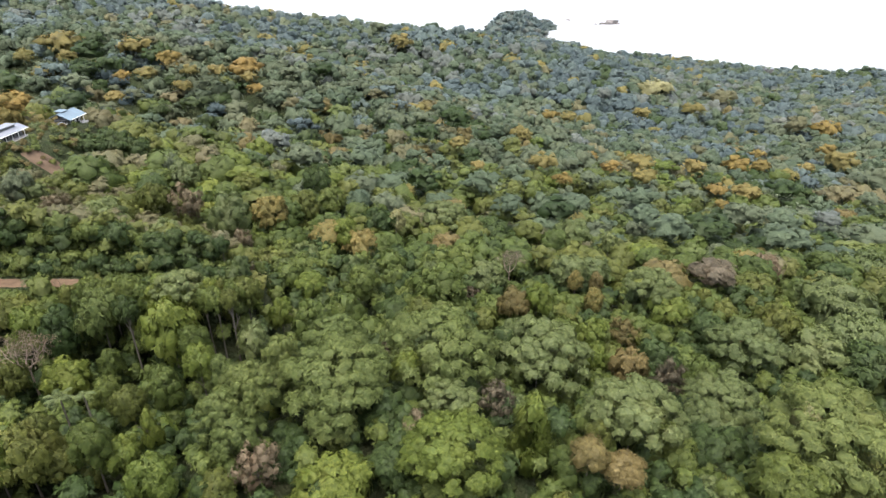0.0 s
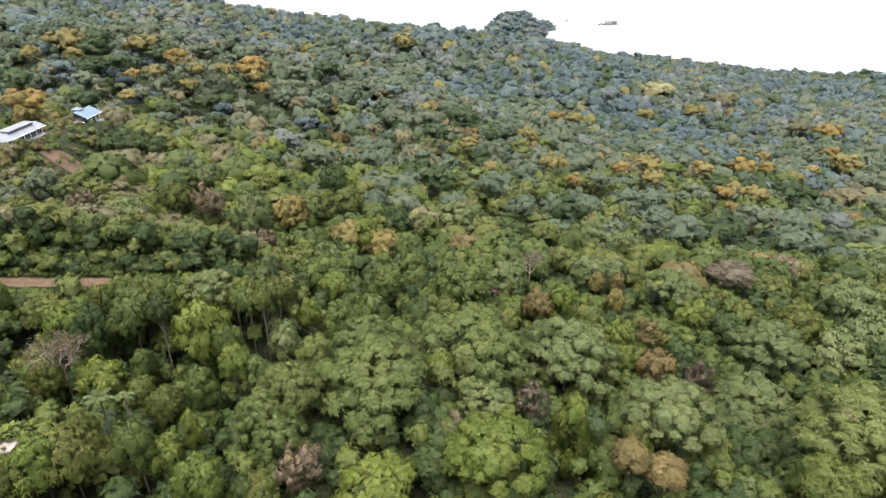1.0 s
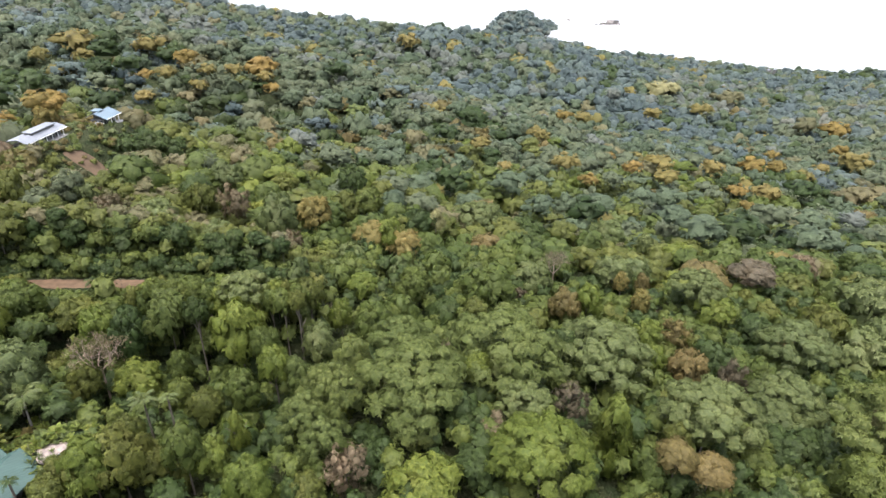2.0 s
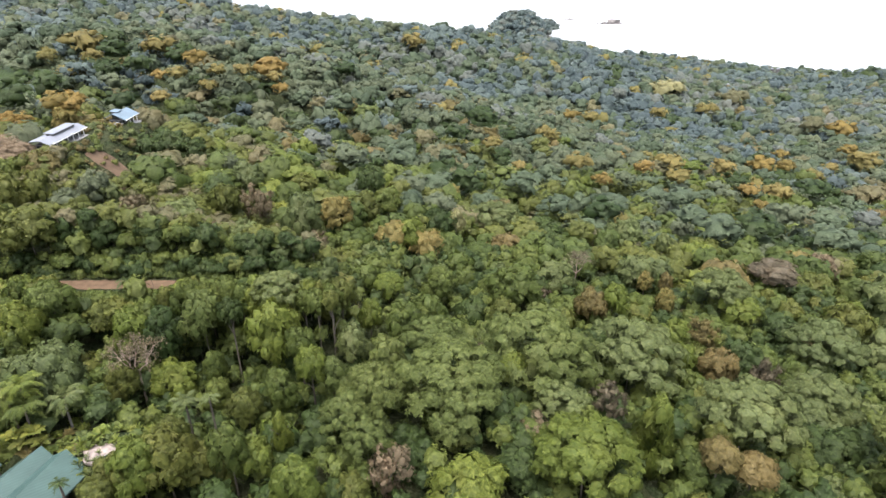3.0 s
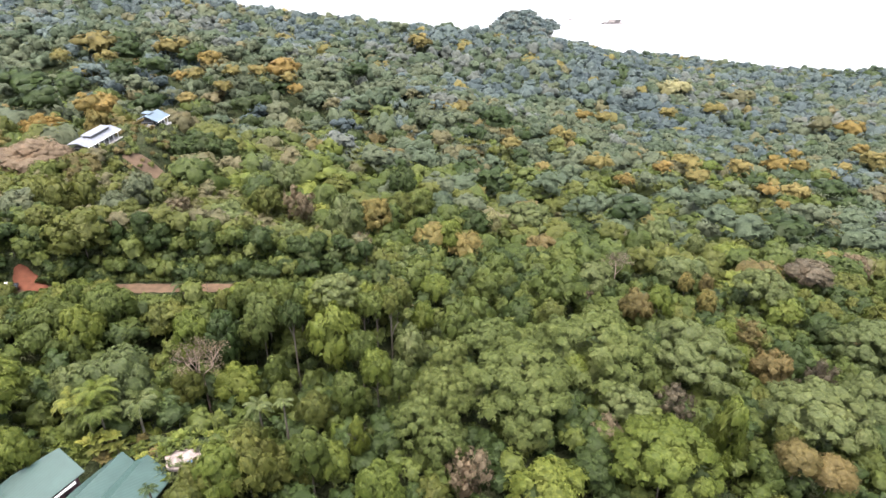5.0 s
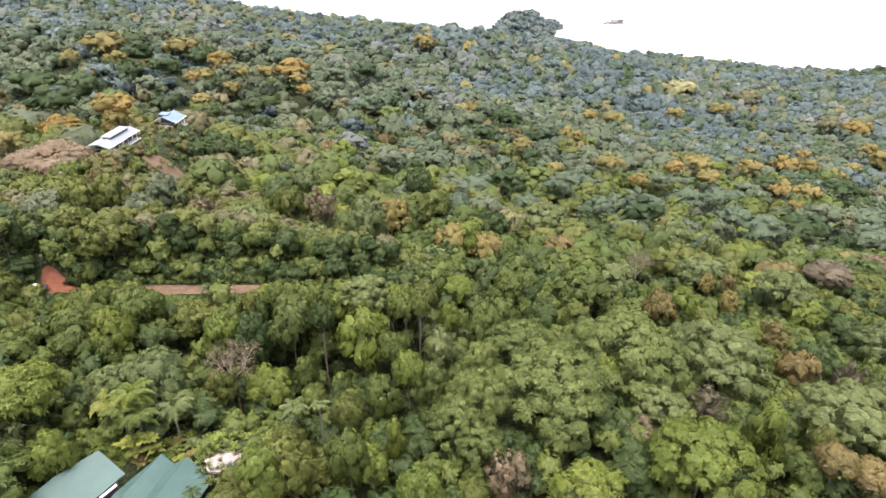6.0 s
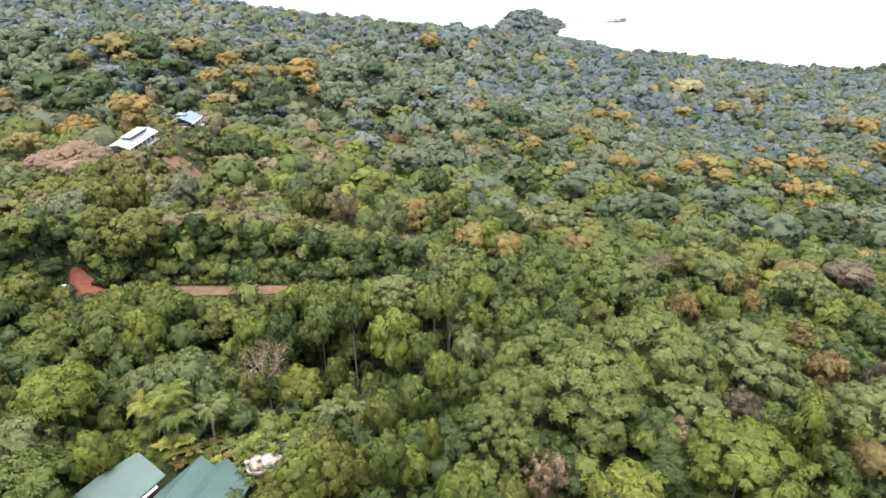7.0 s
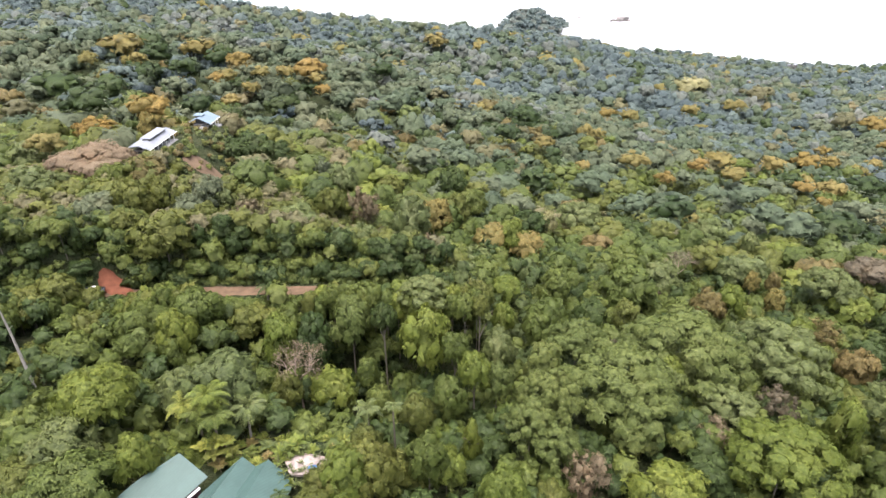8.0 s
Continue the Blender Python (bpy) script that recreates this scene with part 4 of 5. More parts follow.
def undergrowth():
    """Bushes that fill the gaps between the nearer trees, low over the ground."""
    bins = {"deep": [], "mid": [], "olive": [], "tan": []}
    for y in np.arange(38, 152, 3.7):
        for x in np.arange(-0.95 * y - 54, 0.84 * y + 16, 3.7):
            px, py = x + pick.uniform(-1.5, 1.5), y + pick.uniform(-1.5, 1.5)
            if not free(px, py) or -4.2 < py - road_y(px) < 3.4 and -140 < px < -45:
                continue
            r = pick.uniform(1.8, 3.0)
            open_slope = 108 < py < 160 and px < -38 - 0.5 * (py - 107)
            bins[("olive" if pick.random() < 0.85 else "tan") if open_slope else "deep" if pick.random() < 0.5 else "mid"].append((px, py, float(ground_z(px, py)) + r * pick.uniform(0.2, 1.0) + (2.2 if open_slope else pick.uniform(0, 3.2)), r * (1.2 if open_slope else 1), r * 1.2))
    for c, places in bins.items():
        wood("undergrowth", places, BUSH, c, WORDS[c] + " bushes and saplings between the trees", "undergrowth")


undergrowth()


def roadside():
    """Low bushes that crowd both edges of the road."""
    places = []
    for x in np.arange(-128, -38, 1.1):
        for d, z in ((2.7, 0.5), (-2.9, -0.5), (-4.0, -0.6)):
            r = pick.uniform(0.7, 1.7)
            x2, y2 = x + pick.uniform(-0.5, 0.5), 0
            y2 = float(road_y(x2)) + d + pick.uniform(-0.3, 0.3)
            if not in_cut(x2, y2, 1.0):
                places.append((x2, y2, float(road_z(x2)) + z * r, r, r * 1.1))
    wood("roadside_bushes", places, BUSH, "mid", "low green bushes crowding the edges of the dirt road", "bushes")


def bank_creepers():
    """Creepers and saplings that cover the bank above the road."""
    bins = {"deep": [], "mid": [], "fern": []}
    for x in np.arange(-126, -40, 1.5):
        for d in np.arange(3.2, 13, 1.5):
            x2, d2 = x + pick.uniform(-0.7, 0.7), d + pick.uniform(-0.6, 0.6)
            y2 = float(road_y(x2)) + d2
            if not in_cut(x2, y2, 1.12):
                r = pick.uniform(0.9, 1.7)
                bins[("deep", "mid", "mid", "fern")[pick.integers(4)]].append((x2, y2, float(ground_z(x2, y2)) + r * pick.uniform(0.3, 0.8), r, r * 1.1))
    for c, places in bins.items():
        wood("bank_creepers", places, BUSH, c, WORDS[c] + " creepers and saplings covering the road bank", "undergrowth")


roadside()
bank_creepers()
for c in WORDS:
    chosen = [p[:5] for p in FAR_PICKS if p[5] == c]
    if chosen:
        wood("far_wood", chosen, FAR[:7], c, WORDS[c] + " trees standing out of the far forest")
spread(146, 200, 7.8, 8.8, MID, "slope_wood", "trees of the dense forest on the slope")
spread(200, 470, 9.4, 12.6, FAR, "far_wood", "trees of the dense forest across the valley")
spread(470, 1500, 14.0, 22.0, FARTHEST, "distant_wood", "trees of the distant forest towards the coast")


# ---- things among the trees ----
def part(name, me, material, parent, label=""):
    ob = new(name, me)
    if material:
        me.materials.append(material)
    ob.parent = parent
    if label:
        ob["label"] = label
    return ob


def block(name, x0, x1, y0, y1, z0, z1, edge=0.03):
    bm = bmesh.new()
    bmesh.ops.create_cube(bm, size=1.0)
    for v in bm.verts:
        v.co = (x0 + (v.co.x + 0.5) * (x1 - x0), y0 + (v.co.y + 0.5) * (y1 - y0), z0 + (v.co.z + 0.5) * (z1 - z0))
    bmesh.ops.bevel(bm, geom=bm.edges[:], offset=edge, segments=1, affect="EDGES")
    me = bpy.data.meshes.new(name)
    bm.to_mesh(me)
    bm.free()
    return me


def sheet(name, corners, thick=0.12):
    """A slab under a flat or slightly bent outline of corners (upper side given)."""
    bm = bmesh.new()
    top = bm.faces.new([bm.verts.new(c) for c in corners])
    if top.normal.z < 0:
        top.normal_flip()
    out = bmesh.ops.extrude_face_region(bm, geom=[top])
    for v in out["geom"]:
        if isinstance(v, bmesh.types.BMVert):
            v.co.z += thick
    bmesh.ops.translate(bm, vec=(0, 0, -thick), verts=bm.verts)
    bmesh.ops.recalc_face_normals(bm, faces=bm.faces)
    me = bpy.data.meshes.new(name)
    bm.to_mesh(me)
    bm.free()
    return me


def painted(name, base, rough, wear=0.8, scale=1.2, metal=0.0, spec=0.4):
    m, nt, b = shader(name, rough, spec)
    b.inputs["Metallic"].default_value = metal
    nt.links.new(mixed(nt, ramp(nt, noise_tex(nt, scale, 6), 0.3, 0.72), scaled(base, wear), base), b.inputs["Base Color"])
    bump(nt, b, noise_tex(nt, scale * 12, 4), 0.12, 0.02)
    return m


def ribbed(name, base, rough, angle):
    """Painted roof sheeting with standing ribs and faded streaks."""
    m, nt, b = shader(name, rough, 0.25)
    tc = nt.nodes.new("ShaderNodeTexCoord")
    mp = nt.nodes.new("ShaderNodeMapping")
    mp.inputs["Rotation"].default_value = (0, 0, radians(angle))
    wv = nt.nodes.new("ShaderNodeTexWave")
    wv.inputs["Scale"].default_value = 0.9
    nt.links.new(tc.outputs["Object"], mp.inputs["Vector"])
    nt.links.new(mp.outputs[0], wv.inputs["Vector"])
    nt.links.new(mixed(nt, ramp(nt, noise_tex(nt, 0.5, 6), 0.3, 0.75), scaled(base, 0.78), base), b.inputs["Base Color"])
    bump(nt, b, wv.outputs["Fac"], 0.35, 0.04)
    return m


GREEN_ROOF = ribbed("green_roof_sheeting", (0.046, 0.084, 0.073), 0.45, 40)
WHITE_ROOF = ribbed("white_roof_sheeting", (0.22, 0.235, 0.26), 0.5, 0)
BLUE_ROOF = ribbed("pale_blue_roof_sheeting", (0.150, 0.205, 0.245), 0.5, 0)
WHITE_PAINT = painted("white_paint", (0.78, 0.77, 0.75), 0.5, 0.85)
# wall colour darkened to hold the shade below the roofs
WALL = painted("shade_darkened_wall", (0.16, 0.155, 0.15), 0.8, 0.75)
DARK_WALL = painted("plum_wall", (0.12, 0.06, 0.07), 0.7, 0.7)
GLASS = painted("dark_window", (0.03, 0.035, 0.04), 0.1, 0.8)
STONE = painted("pale_paving", (0.36, 0.295, 0.26), 0.85, 0.38, 1.3)
DECK = painted("pale_concrete", (0.42, 0.40, 0.38), 0.85, 0.75, 0.8)
POOL = painted("blue_water", (0.05, 0.11, 0.20), 0.08, 0.8, 0.8, 0.0, 0.6)
ROAD_DIRT = painted("road_earth", (0.128, 0.086, 0.055), 0.95, 0.6, 0.9, 0.0, 0.1)
RED_EARTH = painted("red_earth", (0.150, 0.058, 0.034), 0.95, 0.58, 0.7, 0.0, 0.1)
PALE_EARTH = painted("dry_slope", (0.15, 0.105, 0.070), 0.95, 0.6, 0.5, 0.0, 0.1)
# island slope: wooded green with haze mixed into the colour
WOODED = painted("hazed_wooded_slope", (0.085, 0.108, 0.088), 0.9, 0.6, 0.05)
ROCK = painted("shore_rock", (0.20, 0.18, 0.17), 0.9, 0.6, 0.1)


def dirt_road():
    xs = np.arange(-135, -39, 0.8)
    rows = []
    for x in xs:
        wob = 0.7 * noise.noise((x * 0.45, 1.0, 0))
        for d, lift in ((-1.8 + wob, 0.01), (-1.4, 0.07), (-0.7, 0.02), (0.0, 0.09), (0.7, 0.02), (1.4, 0.07), (1.8 + wob, 0.02)):
            rows.append((x, road_y(x) + d, road_z(x) + lift + 0.05))
    me = mesh_of("road", rows, grid_faces(len(xs), 7), smooth=True)
    me.materials.append(ROAD_DIRT)
    return tagged(new("road", me), "narrow rutted dirt road of brown earth below an overgrown bank", "road", kind="structure")


dirt_road()


def earth_patch(name, cx, cy, rx, ry, material, label, turn=0.0, lift=0.07):
    """Bare soil with a ragged edge, lying on the slope."""
    n, k = 40, 9
    ca, sa = math.cos(turn), math.sin(turn)
    rows = []
    for j in range(k):
        for i in range(n):
            a = 2 * math.pi * i / n
            q = (j / (k - 1)) * (1 + 0.28 * noise.noise((math.cos(a) * 2 + cx, math.sin(a) * 2 + cy, 0)))
            u, v = rx * q * math.cos(a), ry * q * math.sin(a)
            x, y = cx + u * ca - v * sa, cy + u * sa + v * ca
            rows.append((x, y, float(ground_z(x, y)) + lift * (1 - q ** 4) + 0.15 * noise.noise((x * 0.8, y * 0.8, 2))))
    i = np.arange(n)
    f = np.concatenate([np.stack([j * n + i, j * n + (i + 1) % n, (j + 1) * n + (i + 1) % n, (j + 1) * n + i], 1) for j in range(k - 1)])
    me = mesh_of(name, rows, f, smooth=True)
    me.materials.append(material)
    return tagged(new(name, me), label, "bare earth", kind="structure")


earth_patch("bare_earth", -107.3, 96.9, 3.6, 2.1, RED_EARTH, "fresh red earth cut into the bank above the road", -0.35, 0.75)
earth_patch("bare_earth", -110.4, 158.4, 6.8, 2.8, PALE_EARTH, "cleared brown slope below the hilltop houses", 0.5, 0.6)


def sheet_roof(parent, corners, material, label, thick=0.1):
    roof = part("roof", sheet("roof", corners, thick), material, parent, label)
    for a, b in zip(corners, corners[1:] + corners[:1]):
        a, b = Vector(a), Vector(b)
        run = (b - a).normalized()
        v, f = tube([a - Vector((0, 0, 0.1)), (a + b) / 2 - Vector((0, 0, 0.1)), b - Vector((0, 0, 0.1))], (0.09, 0.09, 0.09), 4)
        edge = part("fascia", mesh_of("fascia", v, f), material, roof)
    return roof


def green_house():
    a = tagged(new("bungalow"), "garden bungalow with a green sheet-metal roof and plum walls", "house", "green-roofed houses")
    sheet_roof(a, [(-80.55, 58.25, 113.0), (-84.9, 55.2, 111.6), (-89.2, 50.8, 109.6), (-80.6, 51.2, 109.6), (-76.2, 55.65, 111.6)], GREEN_ROOF, "green sheet-metal roof with one slope")
    w = block("wall", -2.4, 2.4, -1.5, 1.9, 106.0, 109.4)
    ob = part("wall", w, DARK_WALL, a, "plum-painted wall")
    ob.matrix_local = pose(-80.4, 55.4, 0, 0, 0, 36)
    for s in (-1.2, 1.2):
        win = part("window", block("window", s - 0.5, s + 0.5, -1.78, -1.68, 107.2, 108.6), GLASS, a)
        win.matrix_local = pose(-80.4, 55.4, 0, 0, 0, 36)
    g = part("gutter", mesh_of("gutter", *tube([(-77.0, 54.7, 110.6), (-78.8, 52.9, 109.8), (-80.7, 51.0, 108.9)], (0.2, 0.2, 0.2), 4)), WHITE_PAINT, a, "white gutter board")
    b = tagged(new("bungalow"), "twin-gabled house with a pale green sheet-metal roof", "house", "green-roofed houses")
    pb, pc = (-72.4, 58.2, 112.3), (-68.9, 57.8, 112.1)
    qb, qc = (-74.6, 50.6, 112.3), (-70.6, 50.0, 112.1)
    val, vq = (-70.6, 57.4, 111.35), (-72.5, 50.0, 111.35)
    sheet_roof(b, [pb, (-76.8, 54.0, 110.2), (-79.0, 46.5, 110.2), qb], GREEN_ROOF, "green roof slope")
    sheet_roof(b, [pb, qb, vq, val], GREEN_ROOF, "green roof slope")
    sheet_roof(b, [pc, val, vq, qc], GREEN_ROOF, "green roof slope")
    sheet_roof(b, [pc, qc, (-67.0, 48.3, 110.2), (-65.2, 56.1, 110.2)], GREEN_ROOF, "green roof slope")
    ob = part("wall", block("wall", -3.6, 3.6, -2.6, 2.6, 106.0, 110.3), WALL, b, "pale plastered wall with shade put into its colour")
    ob.matrix_local = pose(-71.6, 52.4, 0, 0, 0, 14)


green_house()


def patio():
    n = 44
    rim = []
    for i in range(n):
        a = 2 * math.pi * i / n
        k = 1 + 0.10 * math.sin(3 * a + 0.6) + 0.05 * math.sin(5 * a)
        rim.append((-64.0 + 2.7 * k * math.cos(a), 57.6 + 1.7 * k * math.sin(a), 111.5))
    p = tagged(new("patio"), "curved pale pink paved terrace beside the house", "patio")
    part("paving", sheet("paving", rim, 0.35), STONE, p)
    v, f = tube([(x, y, 111.55) for x, y, z in rim + rim[:1]], [0.09] * (n + 1), 6)
    part("kerb", mesh_of("kerb", v, f, smooth=True), STONE, p)
    pool = tagged(new("pool"), "small round blue pool sunk into the pale terrace", "pool")
    ring = [(-62.9 + 0.8 * math.cos(2 * math.pi * i / 24), 56.8 + 0.6 * math.sin(2 * math.pi * i / 24), 111.62) for i in range(24)]
    part("pool_water", sheet("pool_water", ring, 0.08), POOL, pool, "still blue water")
    v, f = tube([(x, y, 111.6) for x, y, z in ring + ring[:1]], [0.06] * 25, 6)
    part("pool_rim", mesh_of("pool_rim", v, f, smooth=True), STONE, pool)


patio()


def hill_house(x, y, z, turn, left, right, long, eaves, ridge, lantern, metal, label):
    """A house under a shallow sheet-metal roof with unlike slopes: walls, windows, posts under the long eave and a raised upper roof."""
    h = tagged(new("house"), label, "house", "hilltop houses")
    h.matrix_world = pose(x, y, z, 0, 0, turn)
    l = long / 2
    part("wall", block("wall", -left + 0.8, right - 1.7, -l + 0.9, l - 0.8, -2.5, min(eaves) - 0.12), WALL, h, "pale plastered wall with shade put into its colour")
    for s, w, e in ((-1, left, eaves[0]), (1, right, eaves[1])):
        cs = [(0, -l, ridge), (0, l, ridge), (s * w, l, e), (s * w, -l, e)]
        r = part("roof", sheet("roof", cs if s < 0 else cs[::-1], 0.14), metal, h, "pale sheet-metal roof slope")
        v, f = tube([(s * w, -l, e - 0.12), (s * w, 0, e - 0.12), (s * w, l, e - 0.12)], (0.11, 0.11, 0.11), 4)
        part("gutter", mesh_of("gutter", v, f), WHITE_PAINT, r)
    n = int(long / 3)
    for k in range(n):
        yy = -l + 1.4 + (long - 2.8) * (k + 0.5) / n
        win = part("window", block("window", right - 1.7, right - 1.64, yy - 0.8, yy + 0.8, 0.3, eaves[1] - 0.45), GLASS, h)
        part("frame", block("frame", right - 1.66, right - 1.6, yy - 0.05, yy + 0.05, 0.3, eaves[1] - 0.45, 0.01), WHITE_PAINT, win)
        part("post", block("post", right - 0.5, right - 0.3, yy + 0.9, yy + 1.1, -1.0, eaves[1] - 0.1), WHITE_PAINT, h)
    part("deck", block("deck", right - 1.7, right + 0.3, 0.1 * l, l - 0.4, -1.4, -0.05), DECK, h, "pale concrete terrace")
    for k in range(3):
        xx = -left + 1.6 + (left + right - 4.0) * k / 2
        part("window", block("window", xx - 0.6, xx + 0.6, -l + 0.82, -l + 0.9, 0.2, min(eaves) - 0.5), GLASS, h)
    if lantern:
        x0, x1, y0, y1, up = lantern
        top = part("roof_light", block("roof_light", x0 + 0.35, x1 - 0.35, y0 + 0.4, y1 - 0.4, min(eaves) - 0.2, ridge + up - 0.42, 0.05), WALL, h, "grey louvred sides of the upper roof")
        part("lantern_roof", sheet("lantern_roof", [(x0, y0, ridge + up), (x1, y0, ridge + up - 0.25), (x1, y1, ridge + up - 0.25), (x0, y1, ridge + up)], 0.14), metal, top, "pale upper roof")
    return h


hill_house(-126.0, 161.3, 124.0, 2, 2.6, 2.6, 19.5, (3.1, 2.1), 3.3, (-1.7, 1.0, -4.4, 7.2, 0.7), WHITE_ROOF, "long pale house with a white raised roof on the hilltop")
hill_house(-121.6, 186.8, 123.2, 2, 2.6, 3.7, 10.0, (3.0, 2.2), 4.1, (-1.9, 0.6, -2.8, 0.6, 0.45), BLUE_ROOF, "small house with a pale blue roof on the hilltop")
hill_house(-120.2, 180.0, 122.6, 3, 1.6, 1.8, 2.6, (2.0, 1.9), 2.4, None, WHITE_ROOF, "small white outbuilding beside the hilltop house")


def coast_house(x, y, turn, wide, long):
    h = tagged(new("cottage"), "distant small white-roofed cottage among trees near the sea", "house", "cottages near the sea")
    h.matrix_world = pose(x, y, float(ground_z(x, y)) + 3.0, 0, 0, turn)
    w, l = wide / 2, long / 2
    part("wall", block("wall", -w + 0.4, w - 0.4, -l + 0.4, l - 0.4, -5, 4.0), WALL, h)
    for s in (-1, 1):
        cs = [(0, -l, 5.2), (0, l, 5.2), (s * w, l, 4.0), (s * w, -l, 4.0)]
        part("roof", sheet("roof", cs if s < 0 else cs[::-1], 0.2), WHITE_ROOF, h)


for hx, hy, ht, hw, hl in COTTAGES:
    coast_house(hx, hy, ht, hw, hl)


# palms and garden plants
def frond(rng, length, rise, droop, leaflets, width, start=0.15):
    """A feather leaf along +x: a thin rib with leaflets on both sides."""
    s = np.linspace(0, 1, 7)
    rib = np.stack([length * s * (1 - 0.18 * s * s), np.zeros(7), rise * length * s - droop * length * s ** 2.2], 1)
    V, F, at = [], [], 0
    rv, rf = tube(rib, 0.035 * (1.1 - s), 3)
    rf = np.concatenate([rf[:, :3], rf[:, [0, 2, 3]]])
    V.append(rv), F.append(rf)
    at += len(rv)
    for k in range(leaflets):
        t = start + (1 - start) * (k + 0.5) / leaflets
        p = np.array([np.interp(t, s, rib[:, j]) for j in range(3)])
        reach = width * math.sin(math.pi * (0.15 + 0.8 * t)) * rng.uniform(0.85, 1.1)
        for side in (-1, 1):
            tip = p + np.array((0.35 * reach, side * reach, -0.45 * reach * rng.uniform(0.6, 1.3)))
            V.append(np.array([p, p + np.array((0.14 * length / leaflets * 6, 0, 0.0)), tip]))
            F.append(np.array([[at, at + 1, at + 2]] if side < 0 else [[at, at + 2, at + 1]]))
            at += 3
    return np.concatenate(V), np.concatenate(F)


def palm(x, y, high, length, colour, fronds=15, lean=0.0, pale=False):
    p = tagged(new("palm_tree"), WORDS[colour] + " palm with arching feathery fronds near the house", "palm tree", "garden palms")
    p.location = (x, y, float(ground_z(x, y)))
    rng = np.random.default_rng(int(abs(x * 10)))
    v, f = tube([(0, 0, -0.2), (lean * 0.3, 0, high * 0.5), (lean, 0, high)], (0.2, 0.15, 0.13), 8)
    part("trunk", mesh_of("trunk", v, f, smooth=True), None, p, "pale smooth trunk" if pale else "").data.materials.append(PALE_BARK if pale else BARK)
    for i in range(fronds):
        v, f = frond(rng, length * rng.uniform(0.85, 1.1), rng.uniform(0.15, 0.75) if i % 3 else -0.1, rng.uniform(0.45, 0.75), 26, length * 0.26)
        leaf_ob = part("frond", mesh_of("frond", v, f, rng.uniform(0.1, 0.9, len(f))), LEAF[colour], p)
        leaf_ob.matrix_local = pose(lean, 0, high, 0, 0, 360 * i * 0.382)
    return p


palm(-74.5, 66.9, 6.0, 3.7, "grey", 16, 0.4, True)
palm(-72.0, 69.3, 5.0, 3.3, "deep", 14, -0.2)
palm(-70.6, 70.3, 4.2, 2.6, "deep", 13)
palm(-80.4, 64.6, 7.4, 3.5, "mid", 17)
palm(-78.0, 63.8, 7.0, 3.4, "mid", 17, 0.3)
palm(-82.4, 65.2, 8.2, 3.1, "gold", 16)
palm(-79.2, 66.0, 9.0, 3.6, "lime", 17)
palm(-62.0, 71.0, 4.4, 2.9, "mid", 14)
palm(-56.9, 67.3, 112.2 - float(ground_z(-56.9, 67.3)), 2.6, "grey", 16)
palm(-53.2, 67.3, 112.8 - float(ground_z(-53.2, 67.3)), 1.9, "sage", 9)
palm(-65.5, 51.0, 113.6 - float(ground_z(-65.5, 51.0)), 1.5, "deep", 12)
palm(-79.2, 97.4, 2.9, 2.6, "deep", 15)


def rosette_mesh(seed, blades, length, width, stiff):
    """Broad arching blades from one foot."""
    rng = np.random.default_rng(seed)
    V, F, T = [], [], []
    for i in range(blades):
        a, e = 2.4 * i + rng.uniform(-0.3, 0.3), rng.uniform(0.5, 1.25)
        L = length * rng.uniform(0.7, 1.15)
        out, side = np.array((math.cos(a), math.sin(a), 0)), np.array((-math.sin(a), math.cos(a), 0))
        for j, s in enumerate((0, 0.4, 0.75, 1.0)):
            p = out * L * s * math.cos(e) + np.array((0, 0, L * (s * math.sin(e) - (1 - stiff) * s * s)))
            w = width * (0.25, 1.0, 0.75, 0.05)[j]
            V += [p - side * w, p + side * w]
        b = 8 * i
        F += [(b + 2 * j, b + 2 * j + 1, b + 2 * j + 3) for j in range(3)] + [(b + 2 * j, b + 2 * j + 3, b + 2 * j + 2) for j in range(3)]
        T += [rng.uniform(0, 1)] * 6
    return mesh_of("foliage", V, F, T)


ROSETTES = {"broad": [rosette_mesh(700 + i, 14, 1.0, 0.17, 0.55) for i in range(2)], "spiky": [rosette_mesh(710 + i, 20, 1.0, 0.06, 0.8) for i in range(2)]}
ROSE = {}


def garden_plant(form, x, y, size, colour, lift=0.0):
    key = (form, int(x * 3) % 2, colour)
    if key not in ROSE:
        me = ROSETTES[form][key[1]].copy()
        me.materials.append(LEAF[colour])
        ROSE[key] = me
    p = tagged(new("garden_plant"), WORDS[colour] + (" broad-leaved" if form == "broad" else " spiky rosette") + " garden plant beside the terrace", "plant", "garden plants")
    p.matrix_world = pose(x, y, float(ground_z(x, y)), 0, 0, x * 77 % 360)
    stem = new("stem", POLE)
    stem.parent, stem.scale = p, (0.6, 0.6, lift + 0.1)
    b = new("foliage", ROSE[key])
    b.parent, b.location, b.scale = p, (0, 0, lift), (size, size, size)


gd = np.random.default_rng(77)
for k in range(20):
    a = k * 2 * math.pi / 20 + gd.uniform(-0.1, 0.1)
    garden_plant("broad" if k % 2 else "spiky", -63.4 + 3.9 * math.cos(a), 57.5 + 2.5 * math.sin(a), gd.uniform(1.0, 1.7), ("grey", "lime", "sage", "mid")[k % 4], 0.3)
for gx, gy in ((-64.6, 57.6), (-63.9, 56.6), (-64.4, 56.2), (-61.8, 57.9), (-65.9, 56.9), (-65.3, 56.1), (-62.9, 58.7), (-64.9, 59.0), (-66.2, 58.3)):
    garden_plant("spiky", gx, gy, 0.8, "grey", 0.4)
